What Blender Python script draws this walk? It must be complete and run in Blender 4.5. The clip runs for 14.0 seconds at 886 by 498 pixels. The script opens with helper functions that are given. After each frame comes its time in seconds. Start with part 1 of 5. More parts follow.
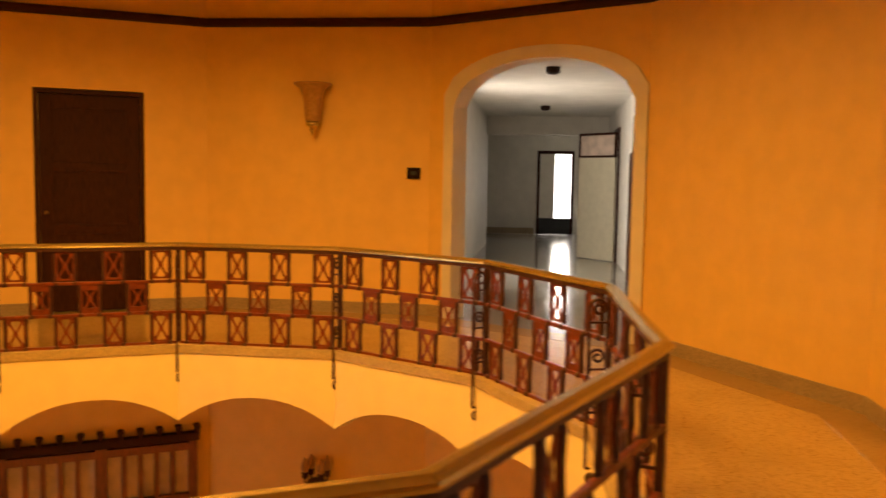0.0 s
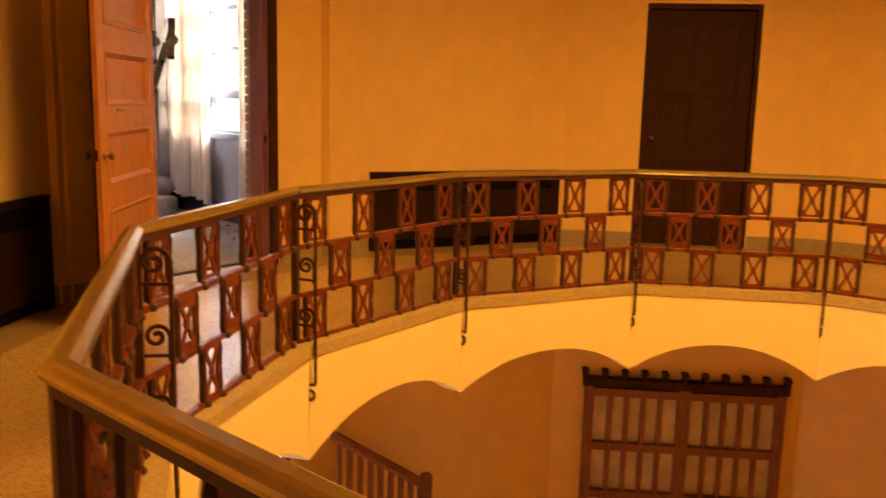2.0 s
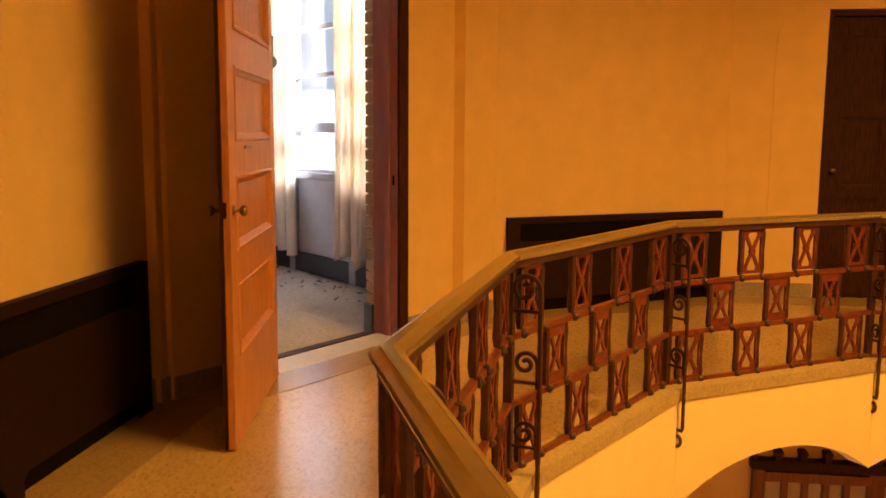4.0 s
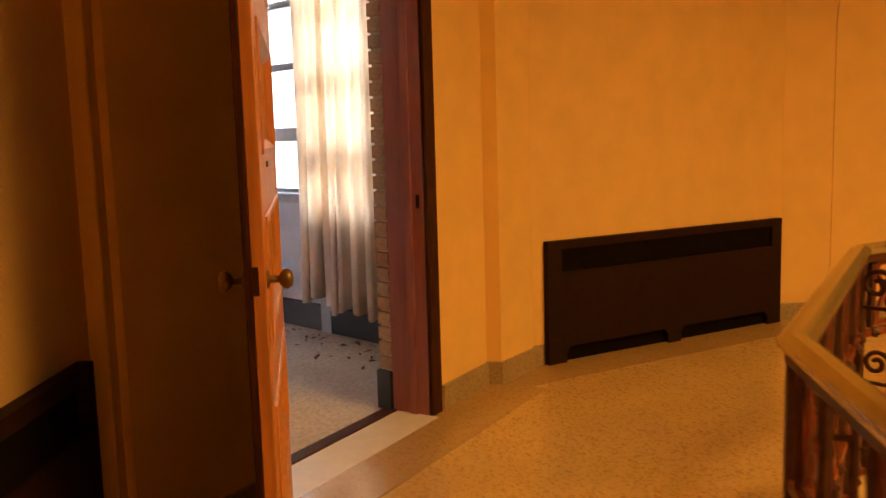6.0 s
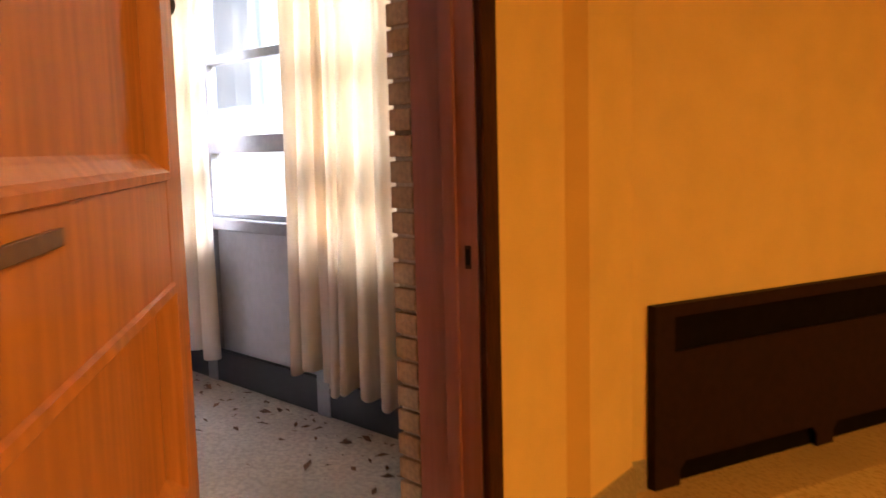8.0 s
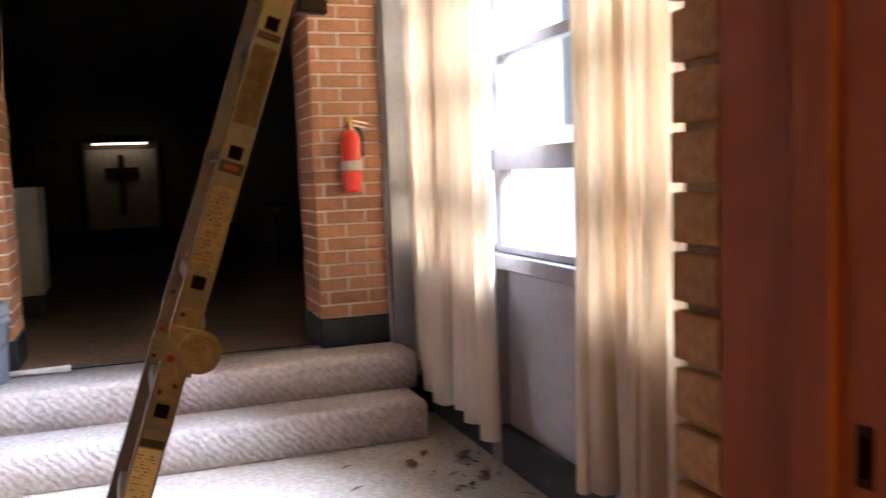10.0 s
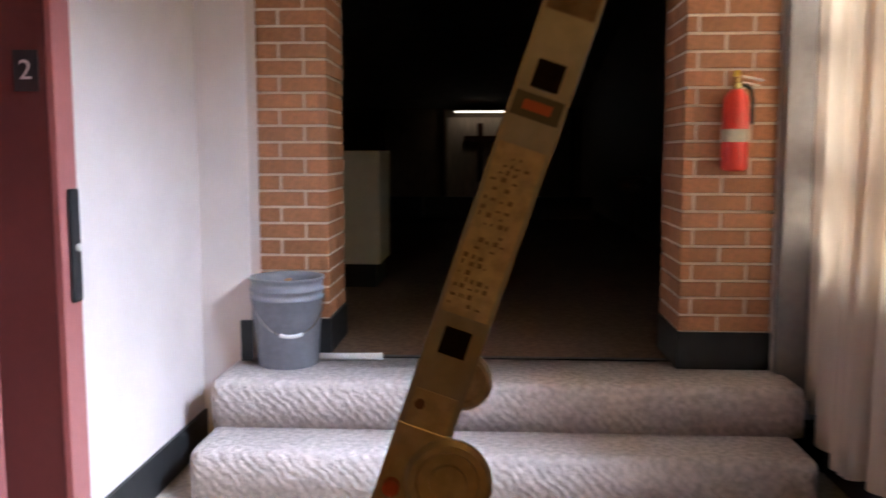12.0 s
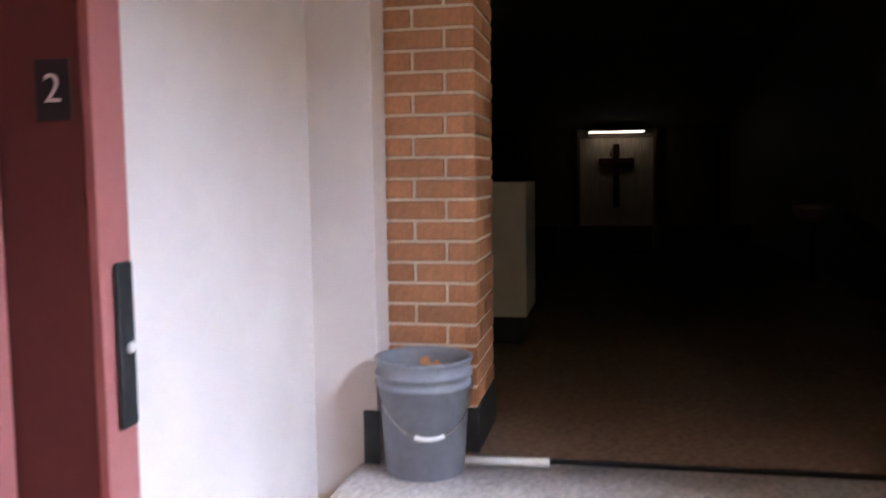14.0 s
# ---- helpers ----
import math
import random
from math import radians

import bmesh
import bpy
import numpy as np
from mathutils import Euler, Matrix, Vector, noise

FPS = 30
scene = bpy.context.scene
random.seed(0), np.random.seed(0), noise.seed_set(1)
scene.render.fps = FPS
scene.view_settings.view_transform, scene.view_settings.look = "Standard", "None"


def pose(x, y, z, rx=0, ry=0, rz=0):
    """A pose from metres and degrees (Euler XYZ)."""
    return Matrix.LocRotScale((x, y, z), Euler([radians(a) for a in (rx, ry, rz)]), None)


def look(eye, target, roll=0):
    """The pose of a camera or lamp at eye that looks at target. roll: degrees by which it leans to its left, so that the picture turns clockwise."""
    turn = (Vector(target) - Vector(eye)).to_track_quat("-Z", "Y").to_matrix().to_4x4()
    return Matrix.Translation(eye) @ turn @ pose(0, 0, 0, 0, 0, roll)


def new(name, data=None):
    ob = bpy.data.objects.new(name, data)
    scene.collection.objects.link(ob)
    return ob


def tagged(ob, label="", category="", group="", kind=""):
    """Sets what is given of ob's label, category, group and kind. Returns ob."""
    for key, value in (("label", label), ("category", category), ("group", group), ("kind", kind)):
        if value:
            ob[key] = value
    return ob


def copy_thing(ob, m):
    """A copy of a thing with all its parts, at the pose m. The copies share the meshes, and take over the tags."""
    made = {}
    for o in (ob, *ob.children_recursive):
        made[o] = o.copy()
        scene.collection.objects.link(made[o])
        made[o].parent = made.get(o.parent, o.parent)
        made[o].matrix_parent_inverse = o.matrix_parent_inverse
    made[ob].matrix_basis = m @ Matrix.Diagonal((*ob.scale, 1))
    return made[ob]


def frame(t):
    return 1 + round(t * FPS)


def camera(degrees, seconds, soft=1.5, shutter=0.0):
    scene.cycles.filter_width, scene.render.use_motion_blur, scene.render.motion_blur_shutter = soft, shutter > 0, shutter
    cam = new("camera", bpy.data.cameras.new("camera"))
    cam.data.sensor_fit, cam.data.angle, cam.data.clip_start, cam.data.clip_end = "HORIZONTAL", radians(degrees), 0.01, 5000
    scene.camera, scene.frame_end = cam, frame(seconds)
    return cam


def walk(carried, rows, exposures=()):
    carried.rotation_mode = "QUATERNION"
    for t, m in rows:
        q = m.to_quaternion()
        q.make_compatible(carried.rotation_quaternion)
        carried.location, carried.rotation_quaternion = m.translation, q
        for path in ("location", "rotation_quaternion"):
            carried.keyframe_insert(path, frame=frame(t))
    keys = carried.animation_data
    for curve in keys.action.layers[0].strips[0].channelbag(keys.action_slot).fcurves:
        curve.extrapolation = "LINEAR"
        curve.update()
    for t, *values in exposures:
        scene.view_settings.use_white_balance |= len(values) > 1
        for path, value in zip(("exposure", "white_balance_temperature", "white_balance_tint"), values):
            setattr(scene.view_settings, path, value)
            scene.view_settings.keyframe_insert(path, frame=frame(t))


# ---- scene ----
cam = camera(53.8, 14.0, soft=1.5, shutter=0.5)
PATH = [
    (0, (3.232, -3.365, 1.404), (2.492, -1.514, 1.236), 1.0),
    (0.5, (2.835, -3.449, 1.427), (1.932, -1.673, 1.249), 0.3),
    (1, (2.378, -3.537, 1.409), (1.141, -1.98, 1.193), 1.2),
    (1.5, (1.935, -3.516, 1.333), (0.518, -2.135, 1.038), 1.2),
    (2, (1.6, -3.527, 1.287), (0.075, -2.278, 0.948), 1.4),
    (2.5, (1.15, -3.593, 1.298), (-0.4, -2.367, 0.991), -0.3),
    (3, (0.722, -3.518, 1.271), (-0.896, -2.386, 0.95), -0.1),
    (3.5, (0.316, -3.466, 1.279), (-1.309, -2.341, 0.971), 1.5),
    (3.7, (0.195, -3.441, 1.249), (-1.409, -2.282, 0.958), 1.2),
    (5.8, (-1.429, -3.085, 1.246), (-2.837, -1.686, 1.002), -1.3),
    (6, (-1.562, -3.014, 1.232), (-2.967, -1.614, 0.979), -1.6),
    (6.5, (-1.867, -2.765, 1.247), (-3.265, -1.354, 1.017), -1.9),
    (7, (-2.147, -2.531, 1.221), (-3.535, -1.111, 0.985), -1.8),
    (7.2, (-2.242, -2.435, 1.234), (-3.628, -1.012, 1.001), -1.7),
    (9.3, (-3.462, -1.291, 1.244), (-5.143, -0.232, 1.013), -3.6),
    (9.5, (-3.481, -1.199, 1.234), (-5.22, -0.236, 1.013), -4.3),
    (10, (-3.696, -1.052, 1.241), (-5.572, -0.382, 1.063), -2.1),
    (10.5, (-3.926, -0.981, 1.211), (-5.86, -0.512, 1.011), -1.9),
    (11, (-4.169, -0.952, 1.231), (-6.134, -0.635, 1.041), -1.8),
    (11.5, (-4.365, -0.934, 1.23), (-6.35, -0.773, 1.041), -1.5),
    (12, (-4.585, -0.907, 1.223), (-6.569, -1.02, 1.002), -0.0),
    (12.5, (-4.75, -0.914, 1.215), (-6.711, -1.235, 0.989), -0.4),
    (13, (-4.983, -1.038, 1.219), (-6.915, -1.498, 0.981), -0.6),
    (13.5, (-5.206, -1.119, 1.227), (-7.138, -1.581, 0.993), -1.6),
    (14, (-5.467, -1.165, 1.278), (-7.422, -1.549, 1.107), -0.8),
]
EXPOSURES = ((0, -0.1, 7500, 17), (1.5, -0.05, 7000, 14), (3, 0.0, 6500, 10), (6, -0.15, 6600, 12), (7.2, -0.15, 6550, 11),
             (9.3, -0.4, 6350, 11), (10, -0.5, 6400, 11), (10.5, -0.65, 6400, 12), (12, -1.0, 6450, 13), (14, -1.0, 6450, 13))
LEAF_YAW = -36.0
JY = -0.465                     # far corner of the doorway jamb
EXTY = 0.01
BUCK = (-8.06, -1.74)
STICK = (-8.135, -1.50)
walk(cam, [(t, look(e, g, r)) for t, e, g, r in PATH], EXPOSURES)

# ---------------------------------------------------------------- plan
# The rotunda's centre is the origin; its sides face the bearings 15 + 30 k (degrees, anticlockwise from +y).
# The corridor behind the open door runs towards -x.
WC = Vector((-0.13, 0.22, 0))   # centre of the outer wall
W = 4.27                        # its apothem
RAIL = 2.70                     # radius of the railing's corners
RA = RAIL * math.cos(radians(15))
LOW = -3.35                     # floor of the storey below
CROWN = 2.85
EY, WY = -2.11, 0.38            # elevator wall and window wall of the corridor
LAND = 0.36


# ---------------------------------------------------------------- world and light
def side(theta, apo, centre=None):
    """A frame on a side of the rotunda: x runs to the right as seen from inside, y outwards, z up."""
    a = radians(theta)
    n = Vector((-math.sin(a), math.cos(a), 0))
    r = Vector((n.y, -n.x, 0))
    o = (centre if centre is not None else Vector()) + n * apo
    return Matrix(((r.x, n.x, 0, o.x), (r.y, n.y, 0, o.y), (0, 0, 1, 0), (0, 0, 0, 1)))


world = bpy.data.worlds.new("world")
scene.world = world
world.use_nodes = True
wn = world.node_tree
sky = wn.nodes.new("ShaderNodeTexSky")
sky.sky_type = "NISHITA"
sky.sun_disc = False
sky.sun_elevation, sky.sun_rotation = radians(42), radians(25)
wn.links.new(sky.outputs["Color"], wn.nodes["Background"].inputs["Color"])
wn.nodes["Background"].inputs["Strength"].default_value = 0.12


def lamp(name, kind, m, energy, colour, **more):
    data = bpy.data.lights.new(name, kind)
    data.energy, data.color = energy, colour
    if kind == "AREA":
        data.shape = "RECTANGLE"
        data.size, data.size_y = more["size"]
        data.spread = radians(more.get("spread", 180))
    elif kind == "POINT":
        data.shadow_soft_size = more["size"]
    else:
        data.angle = radians(more["size"])
    ob = new(name, data)
    ob.matrix_world = m
    return ob


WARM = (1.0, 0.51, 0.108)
# the hall beyond the archway runs 30 degrees off the arch
HALL = side(-15, W + 0.27, WC) @ Matrix.Translation((-0.79, 0, 0)) @ pose(0, 0, 0, 0, 0, 30)
lamp("sun", "SUN", look((0, 0, 10), (-4.2, -9, -0.5)), 0.8, (1, 0.95, 0.88), size=10)
# unseen warm area lamp over the void, added to light the rotunda
lamp("unseen_top_light", "AREA", pose(0.05, 0.05, 3.5), 335, WARM, size=(2.0, 2.0), spread=158)
# added fill without a visible source, brightens the lower walls and gate
lamp("lower_fill", "POINT", pose(0.4, -0.6, -2.0), 30, WARM, size=0.3)
lamp("window_light", "AREA", look((-5.4, WY + 3.2, 4.8), (-7.1, -1.1, 0.3)), 1500, (0.69, 0.80, 1.0), size=(3.2, 2.0), spread=90)
lamp("hall_end_light", "AREA", HALL @ pose(0.9, 13.3, 1.3, 90, 0, 180), 45, (1.0, 0.97, 0.92), size=(0.7, 1.6))
lamp("hall_room_light", "AREA", HALL @ pose(-0.50, 3.4, 1.15, 90, 0, -90), 70, (1.0, 0.96, 0.90), size=(0.8, 1.6))


# ---------------------------------------------------------------- materials
def mat(name, base, rough=0.6, metal=0.0, grain=0.0, gscale=60.0, stain=0.0, sscale=2.0, bump=0.0, bscale=200.0,
        emit=None, strength=0.0, dark=0.5, spec=0.5, stretch=None, random_shade=0.0, coat=0.0):
    m = bpy.data.materials.new(name)
    m.use_nodes = True
    nt = m.node_tree
    N, L = nt.nodes, nt.links
    p = N["Principled BSDF"]
    p.inputs["Base Color"].default_value = (*base, 1)
    p.inputs["Roughness"].default_value = rough
    p.inputs["Metallic"].default_value = metal
    p.inputs["Specular IOR Level"].default_value = spec
    p.inputs["Coat Weight"].default_value = coat
    co = N.new("ShaderNodeTexCoord").outputs["Object"]
    if stretch:
        mp = N.new("ShaderNodeMapping")
        mp.inputs["Scale"].default_value = stretch
        L.new(co, mp.inputs["Vector"])
        co = mp.outputs["Vector"]
    col = None

    def mix(fac, a, b):
        x = N.new("ShaderNodeMix")
        x.data_type = "RGBA"
        x.inputs["Factor"].default_value = 0.5
        L.new(fac, x.inputs["Factor"])
        for sock, v in ((x.inputs["A"], a), (x.inputs["B"], b)):
            if isinstance(v, tuple):
                sock.default_value = (*v, 1)
            else:
                L.new(v, sock)
        return x.outputs["Result"]

    def noisy(scale, detail, lo, hi):
        n = N.new("ShaderNodeTexNoise")
        n.inputs["Scale"].default_value, n.inputs["Detail"].default_value = scale, detail
        L.new(co, n.inputs["Vector"])
        r = N.new("ShaderNodeMapRange")
        r.inputs["From Min"].default_value, r.inputs["From Max"].default_value = lo, hi
        L.new(n.outputs["Fac"], r.inputs["Value"])
        return r.outputs["Result"]

    if grain:
        d = tuple(c * (1 - grain) for c in base)
        b = tuple(min(1, c * (1 + grain * 0.5)) for c in base)
        col = mix(noisy(gscale, 3, 0.35, 0.65), d, b)
    if stain:
        s = N.new("ShaderNodeMath")
        s.operation = "MULTIPLY"
        s.inputs[1].default_value = stain
        L.new(noisy(sscale, 5, 0.45, 0.75), s.inputs[0])
        col = mix(s.outputs[0], col or base, tuple(c * dark for c in base))
    if random_shade:
        oi = N.new("ShaderNodeObjectInfo")
        hs = N.new("ShaderNodeHueSaturation")
        r = N.new("ShaderNodeMapRange")
        r.inputs["To Min"].default_value, r.inputs["To Max"].default_value = 1 - random_shade, 1 + random_shade
        L.new(oi.outputs["Random"], r.inputs["Value"])
        L.new(r.outputs["Result"], hs.inputs["Value"])
        if col:
            L.new(col, hs.inputs["Color"])
        else:
            hs.inputs["Color"].default_value = (*base, 1)
        col = hs.outputs["Color"]
    if col:
        L.new(col, p.inputs["Base Color"])
    if bump:
        n = N.new("ShaderNodeTexNoise")
        n.inputs["Scale"].default_value, n.inputs["Detail"].default_value = bscale, 4
        L.new(co, n.inputs["Vector"])
        bp = N.new("ShaderNodeBump")
        bp.inputs["Strength"].default_value, bp.inputs["Distance"].default_value = bump, 0.01
        L.new(n.outputs["Fac"], bp.inputs["Height"])
        L.new(bp.outputs["Normal"], p.inputs["Normal"])
    if emit:
        p.inputs["Emission Color"].default_value = (*emit, 1)
        p.inputs["Emission Strength"].default_value = strength
    return m


def terrazzo(name, base, chips):
    m = mat(name, base, 0.17, stain=0.45, sscale=1.3, dark=0.62, spec=0.5)
    N, L = m.node_tree.nodes, m.node_tree.links
    p = N["Principled BSDF"]
    old = p.inputs["Base Color"].links[0].from_socket
    v = N.new("ShaderNodeTexVoronoi")
    v.inputs["Scale"].default_value = 95
    co = N.new("ShaderNodeTexCoord")
    L.new(co.outputs["Object"], v.inputs["Vector"])
    sep = N.new("ShaderNodeSeparateColor")
    L.new(v.outputs["Color"], sep.inputs["Color"])
    r = N.new("ShaderNodeMapRange")
    r.inputs["From Min"].default_value, r.inputs["From Max"].default_value = 0.62, 0.9
    L.new(sep.outputs["Red"], r.inputs["Value"])
    x = N.new("ShaderNodeMix")
    x.data_type = "RGBA"
    L.new(r.outputs["Result"], x.inputs["Factor"])
    L.new(old, x.inputs["A"])
    x.inputs["B"].default_value = (*chips, 1)
    L.new(x.outputs["Result"], p.inputs["Base Color"])
    return m


M_WALL = mat("ochre_paint", (0.80, 0.53, 0.18), 0.62, grain=0.05, gscale=5, stain=0.12, sscale=0.9, bump=0.12, bscale=160, dark=0.8)
M_FASCIA = mat("pale_yellow_paint", (0.86, 0.70, 0.30), 0.6, grain=0.04, gscale=6, stain=0.1, sscale=1.5, bump=0.1, bscale=160)
M_CREAM = mat("cream_paint", (0.85, 0.79, 0.77), 0.6, grain=0.04, gscale=4, stain=0.10, sscale=1.1, bump=0.10, bscale=150, dark=0.82)
M_TERR = terrazzo("tan_terrazzo", (0.56, 0.385, 0.165), (0.40, 0.26, 0.105))
M_BASE = mat("terrazzo_base", (0.36, 0.27, 0.16), 0.45, grain=0.25, gscale=90, stain=0.3, sscale=4)
M_DARKWOOD = mat("dark_stained_wood", (0.045, 0.013, 0.006), 0.55, spec=0.15, grain=0.45, gscale=14, stretch=(6, 6, 0.7), bump=0.08, bscale=30)
M_REDWOOD = mat("red_brown_wood", (0.29, 0.095, 0.055), 0.45, grain=0.12, gscale=9, stretch=(6, 6, 0.6), stain=0.2, sscale=1.2, bump=0.06, bscale=30)
M_LEAF = mat("varnished_wood", (0.50, 0.20, 0.065), 0.42, grain=0.22, gscale=10, stretch=(5, 5, 0.5), stain=0.15, sscale=1.5, spec=0.4, coat=0.06)
M_IRON = mat("dark_iron", (0.060, 0.016, 0.007), 0.5, 0.1, grain=0.3, gscale=40, bump=0.15, bscale=120)
M_RUST = mat("copper_brown_iron", (0.19, 0.040, 0.014), 0.36, 0.3, grain=0.35, gscale=30, bump=0.12, bscale=120)
M_BRASS = mat("worn_brass", (0.58, 0.47, 0.20), 0.24, 0.85, grain=0.10, gscale=25, stain=0.15, sscale=5)
M_GRATE = mat("brown_painted_metal", (0.020, 0.007, 0.004), 0.65, spec=0.15, grain=0.2, gscale=30)
M_BLACK = mat("black_rubber", (0.018, 0.02, 0.022), 0.5, grain=0.3, gscale=12)
# near-black that paints the darkness of slots and holes
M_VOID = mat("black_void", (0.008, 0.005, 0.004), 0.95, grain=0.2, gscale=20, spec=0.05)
M_BRICK = mat("tan_brick", (0.45, 0.205, 0.095), 0.85, grain=0.22, gscale=70, stain=0.25, sscale=9, bump=0.35, bscale=110, random_shade=0.16)
M_MORTAR = mat("mortar", (0.82, 0.71, 0.60), 0.95, grain=0.15, gscale=120, bump=0.3, bscale=200)
M_CARPET = mat("grey_carpet", (0.66, 0.60, 0.58), 0.97, grain=0.22, gscale=45, stain=0.35, sscale=3.2, bump=0.9, bscale=55, dark=0.7, spec=0.1)
M_FLOORC = mat("worn_grey_floor", (0.58, 0.52, 0.46), 0.8, grain=0.22, gscale=50, stain=0.5, sscale=2.2, dark=0.6, bump=0.3, bscale=90, spec=0.2)
M_CHAPELF = mat("brown_chapel_carpet", (0.20, 0.13, 0.09), 0.95, grain=0.25, gscale=40, stain=0.3, sscale=2, spec=0.1)
M_CHAPELW = mat("chapel_panelling", (0.20, 0.13, 0.08), 0.6, grain=0.25, gscale=8, stretch=(4, 4, 0.5))
M_CHAPELC = mat("chapel_ceiling", (0.40, 0.40, 0.37), 0.9, grain=0.15, gscale=5)
M_GREY = mat("grey_enamel", (0.42, 0.43, 0.47), 0.45, grain=0.06, gscale=20, stain=0.12, sscale=3)
M_ALU = mat("aluminium", (0.175, 0.18, 0.19), 0.36, 0.5, grain=0.12, gscale=50, stain=0.25, sscale=9)
M_ALUF = mat("window_aluminium", (0.36, 0.36, 0.38), 0.4, 0.6, grain=0.08, gscale=30)
M_CURTAIN = mat("cream_curtain", (0.92, 0.87, 0.86), 0.9, grain=0.06, gscale=300, stain=0.7, sscale=7, dark=0.5, spec=0.1, stretch=(1.6, 1.6, 0.22))
M_RED = mat("red_enamel", (0.62, 0.03, 0.015), 0.28, coat=0.4, grain=0.06, gscale=20)
M_WHITE = mat("white_plastic", (0.8, 0.8, 0.78), 0.4, grain=0.03, gscale=40)
M_LABEL = mat("label_paper", (0.56, 0.51, 0.40), 0.6, grain=0.12, gscale=60)
M_TANLAB = mat("faded_label", (0.26, 0.215, 0.15), 0.6, grain=0.25, gscale=80)
M_YELLOW = mat("yellow_plastic", (0.75, 0.5, 0.04), 0.4, grain=0.05, gscale=40)
M_PINK = mat("dusty_pink_enamel", (0.42, 0.155, 0.15), 0.35, grain=0.04, gscale=30, stain=0.1, sscale=2)
M_BUCKET = mat("grey_plastic", (0.24, 0.255, 0.295), 0.38, grain=0.1, gscale=40, stain=0.25, sscale=8)
M_GLASSLAMP = mat("amber_glass", (0.42, 0.24, 0.09), 0.35, grain=0.2, gscale=40)
M_CEIL = mat("ceiling_paint", (0.72, 0.55, 0.32), 0.8, grain=0.05, gscale=4)
# mortar darkened to paint the shade on the brick return
M_SHADEMORTAR = mat("mortar_in_shade", (0.50, 0.40, 0.28), 0.95, grain=0.15, gscale=120, bump=0.3, bscale=200)
# for the ceiling out of view, kept dark to cut bounced light
M_TANCEIL = mat("tan_low_bounce", (0.42, 0.36, 0.30), 0.85, grain=0.1, gscale=8, stain=0.2, sscale=2)
M_BUFF = mat("buff_brick", (0.44, 0.29, 0.155), 0.85, grain=0.22, gscale=70, stain=0.25, sscale=9, bump=0.35, bscale=110, random_shade=0.12)
M_HALLW = mat("hall_plaster", (0.72, 0.69, 0.62), 0.7, grain=0.06, gscale=4, stain=0.12, sscale=1.2)
M_HALLF = mat("polished_hall_floor", (0.30, 0.28, 0.24), 0.16, grain=0.25, gscale=70, stain=0.2, sscale=2)
M_SKY = mat("bright_outdoors", (0.9, 0.92, 0.95), 0.9, emit=(0.94, 0.97, 1.0), strength=2.9)
M_STRIP = mat("strip_light", (0.9, 0.9, 0.85), 0.5, emit=(1.0, 0.95, 0.84), strength=4.5)
# emission paints daylight and haze onto the building outside
M_WINBLUE = mat("blue_haze_glow", (0.35, 0.40, 0.47), 0.9, emit=(0.60, 0.68, 0.80), strength=0.9)
M_LEAFLITTER = mat("dry_leaves", (0.16, 0.08, 0.04), 0.9, grain=0.4, gscale=30)
M_PIPE = mat("white_pipe", (0.75, 0.74, 0.72), 0.4, grain=0.05, gscale=30)
M_CREAMBOX = mat("cream_laminate", (0.62, 0.58, 0.44), 0.5, grain=0.05, gscale=10)
M_ORANGE = mat("orange_red_sticker", (0.24, 0.035, 0.014), 0.5, grain=0.1, gscale=60)
M_CHROME = mat("chrome", (0.8, 0.8, 0.8), 0.18, 1.0, grain=0.05, gscale=60)
M_DULLGLASS = mat("dusty_glass", (0.62, 0.50, 0.42), 0.35, grain=0.2, gscale=6)

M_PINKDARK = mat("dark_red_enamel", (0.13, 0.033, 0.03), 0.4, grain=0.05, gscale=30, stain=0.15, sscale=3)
# chapel panelling in a paler tone that paints the strip light's glow
M_PANELLIT = mat("lit_panelling", (0.58, 0.44, 0.31), 0.55, grain=0.2, gscale=8, stretch=(4, 4, 0.5))
M_PANE = mat("clear_glass", (1, 1, 1), 0.02)
M_PANE.node_tree.nodes["Principled BSDF"].inputs["Transmission Weight"].default_value = 1.0

M_MARBLE = mat("daylit_pale_marble", (0.66, 0.62, 0.55), 0.35, grain=0.06, gscale=12, stain=0.2, sscale=4, dark=0.8)
M_BORDER = terrazzo("brown_terrazzo_border", (0.42, 0.28, 0.125), (0.34, 0.22, 0.10))
M_OLDBRASS = mat("tarnished_brass", (0.20, 0.12, 0.05), 0.35, 0.7, grain=0.3, gscale=40)
M_KERB = mat("brown_stone", (0.44, 0.32, 0.13), 0.5, grain=0.2, gscale=60, stain=0.3, sscale=5)
# the stair carpet is cut in a zigzag rib
nt = M_CARPET.node_tree
wv = nt.nodes.new("ShaderNodeTexWave")
wv.wave_type, wv.bands_direction = "BANDS", "DIAGONAL"
wv.inputs["Scale"].default_value, wv.inputs["Distortion"].default_value, wv.inputs["Detail"].default_value, wv.inputs["Detail Scale"].default_value = 15, 4, 1.5, 1.4
nt.links.new(nt.nodes["Texture Coordinate"].outputs["Object"], wv.inputs["Vector"])
bp = nt.nodes.new("ShaderNodeBump")
bp.inputs["Strength"].default_value, bp.inputs["Distance"].default_value = 0.32, 0.010
nt.links.new(wv.outputs["Fac"], bp.inputs["Height"])
nt.links.new(nt.nodes["Bump"].outputs["Normal"], bp.inputs["Normal"])
nt.links.new(bp.outputs["Normal"], nt.nodes["Principled BSDF"].inputs["Normal"])

# curtains let daylight through
nt = M_CURTAIN.node_tree
tl = nt.nodes.new("ShaderNodeBsdfTranslucent")
tl.inputs["Color"].default_value = (0.97, 0.85, 0.67, 1)
ms = nt.nodes.new("ShaderNodeMixShader")
ms.inputs[0].default_value = 0.58
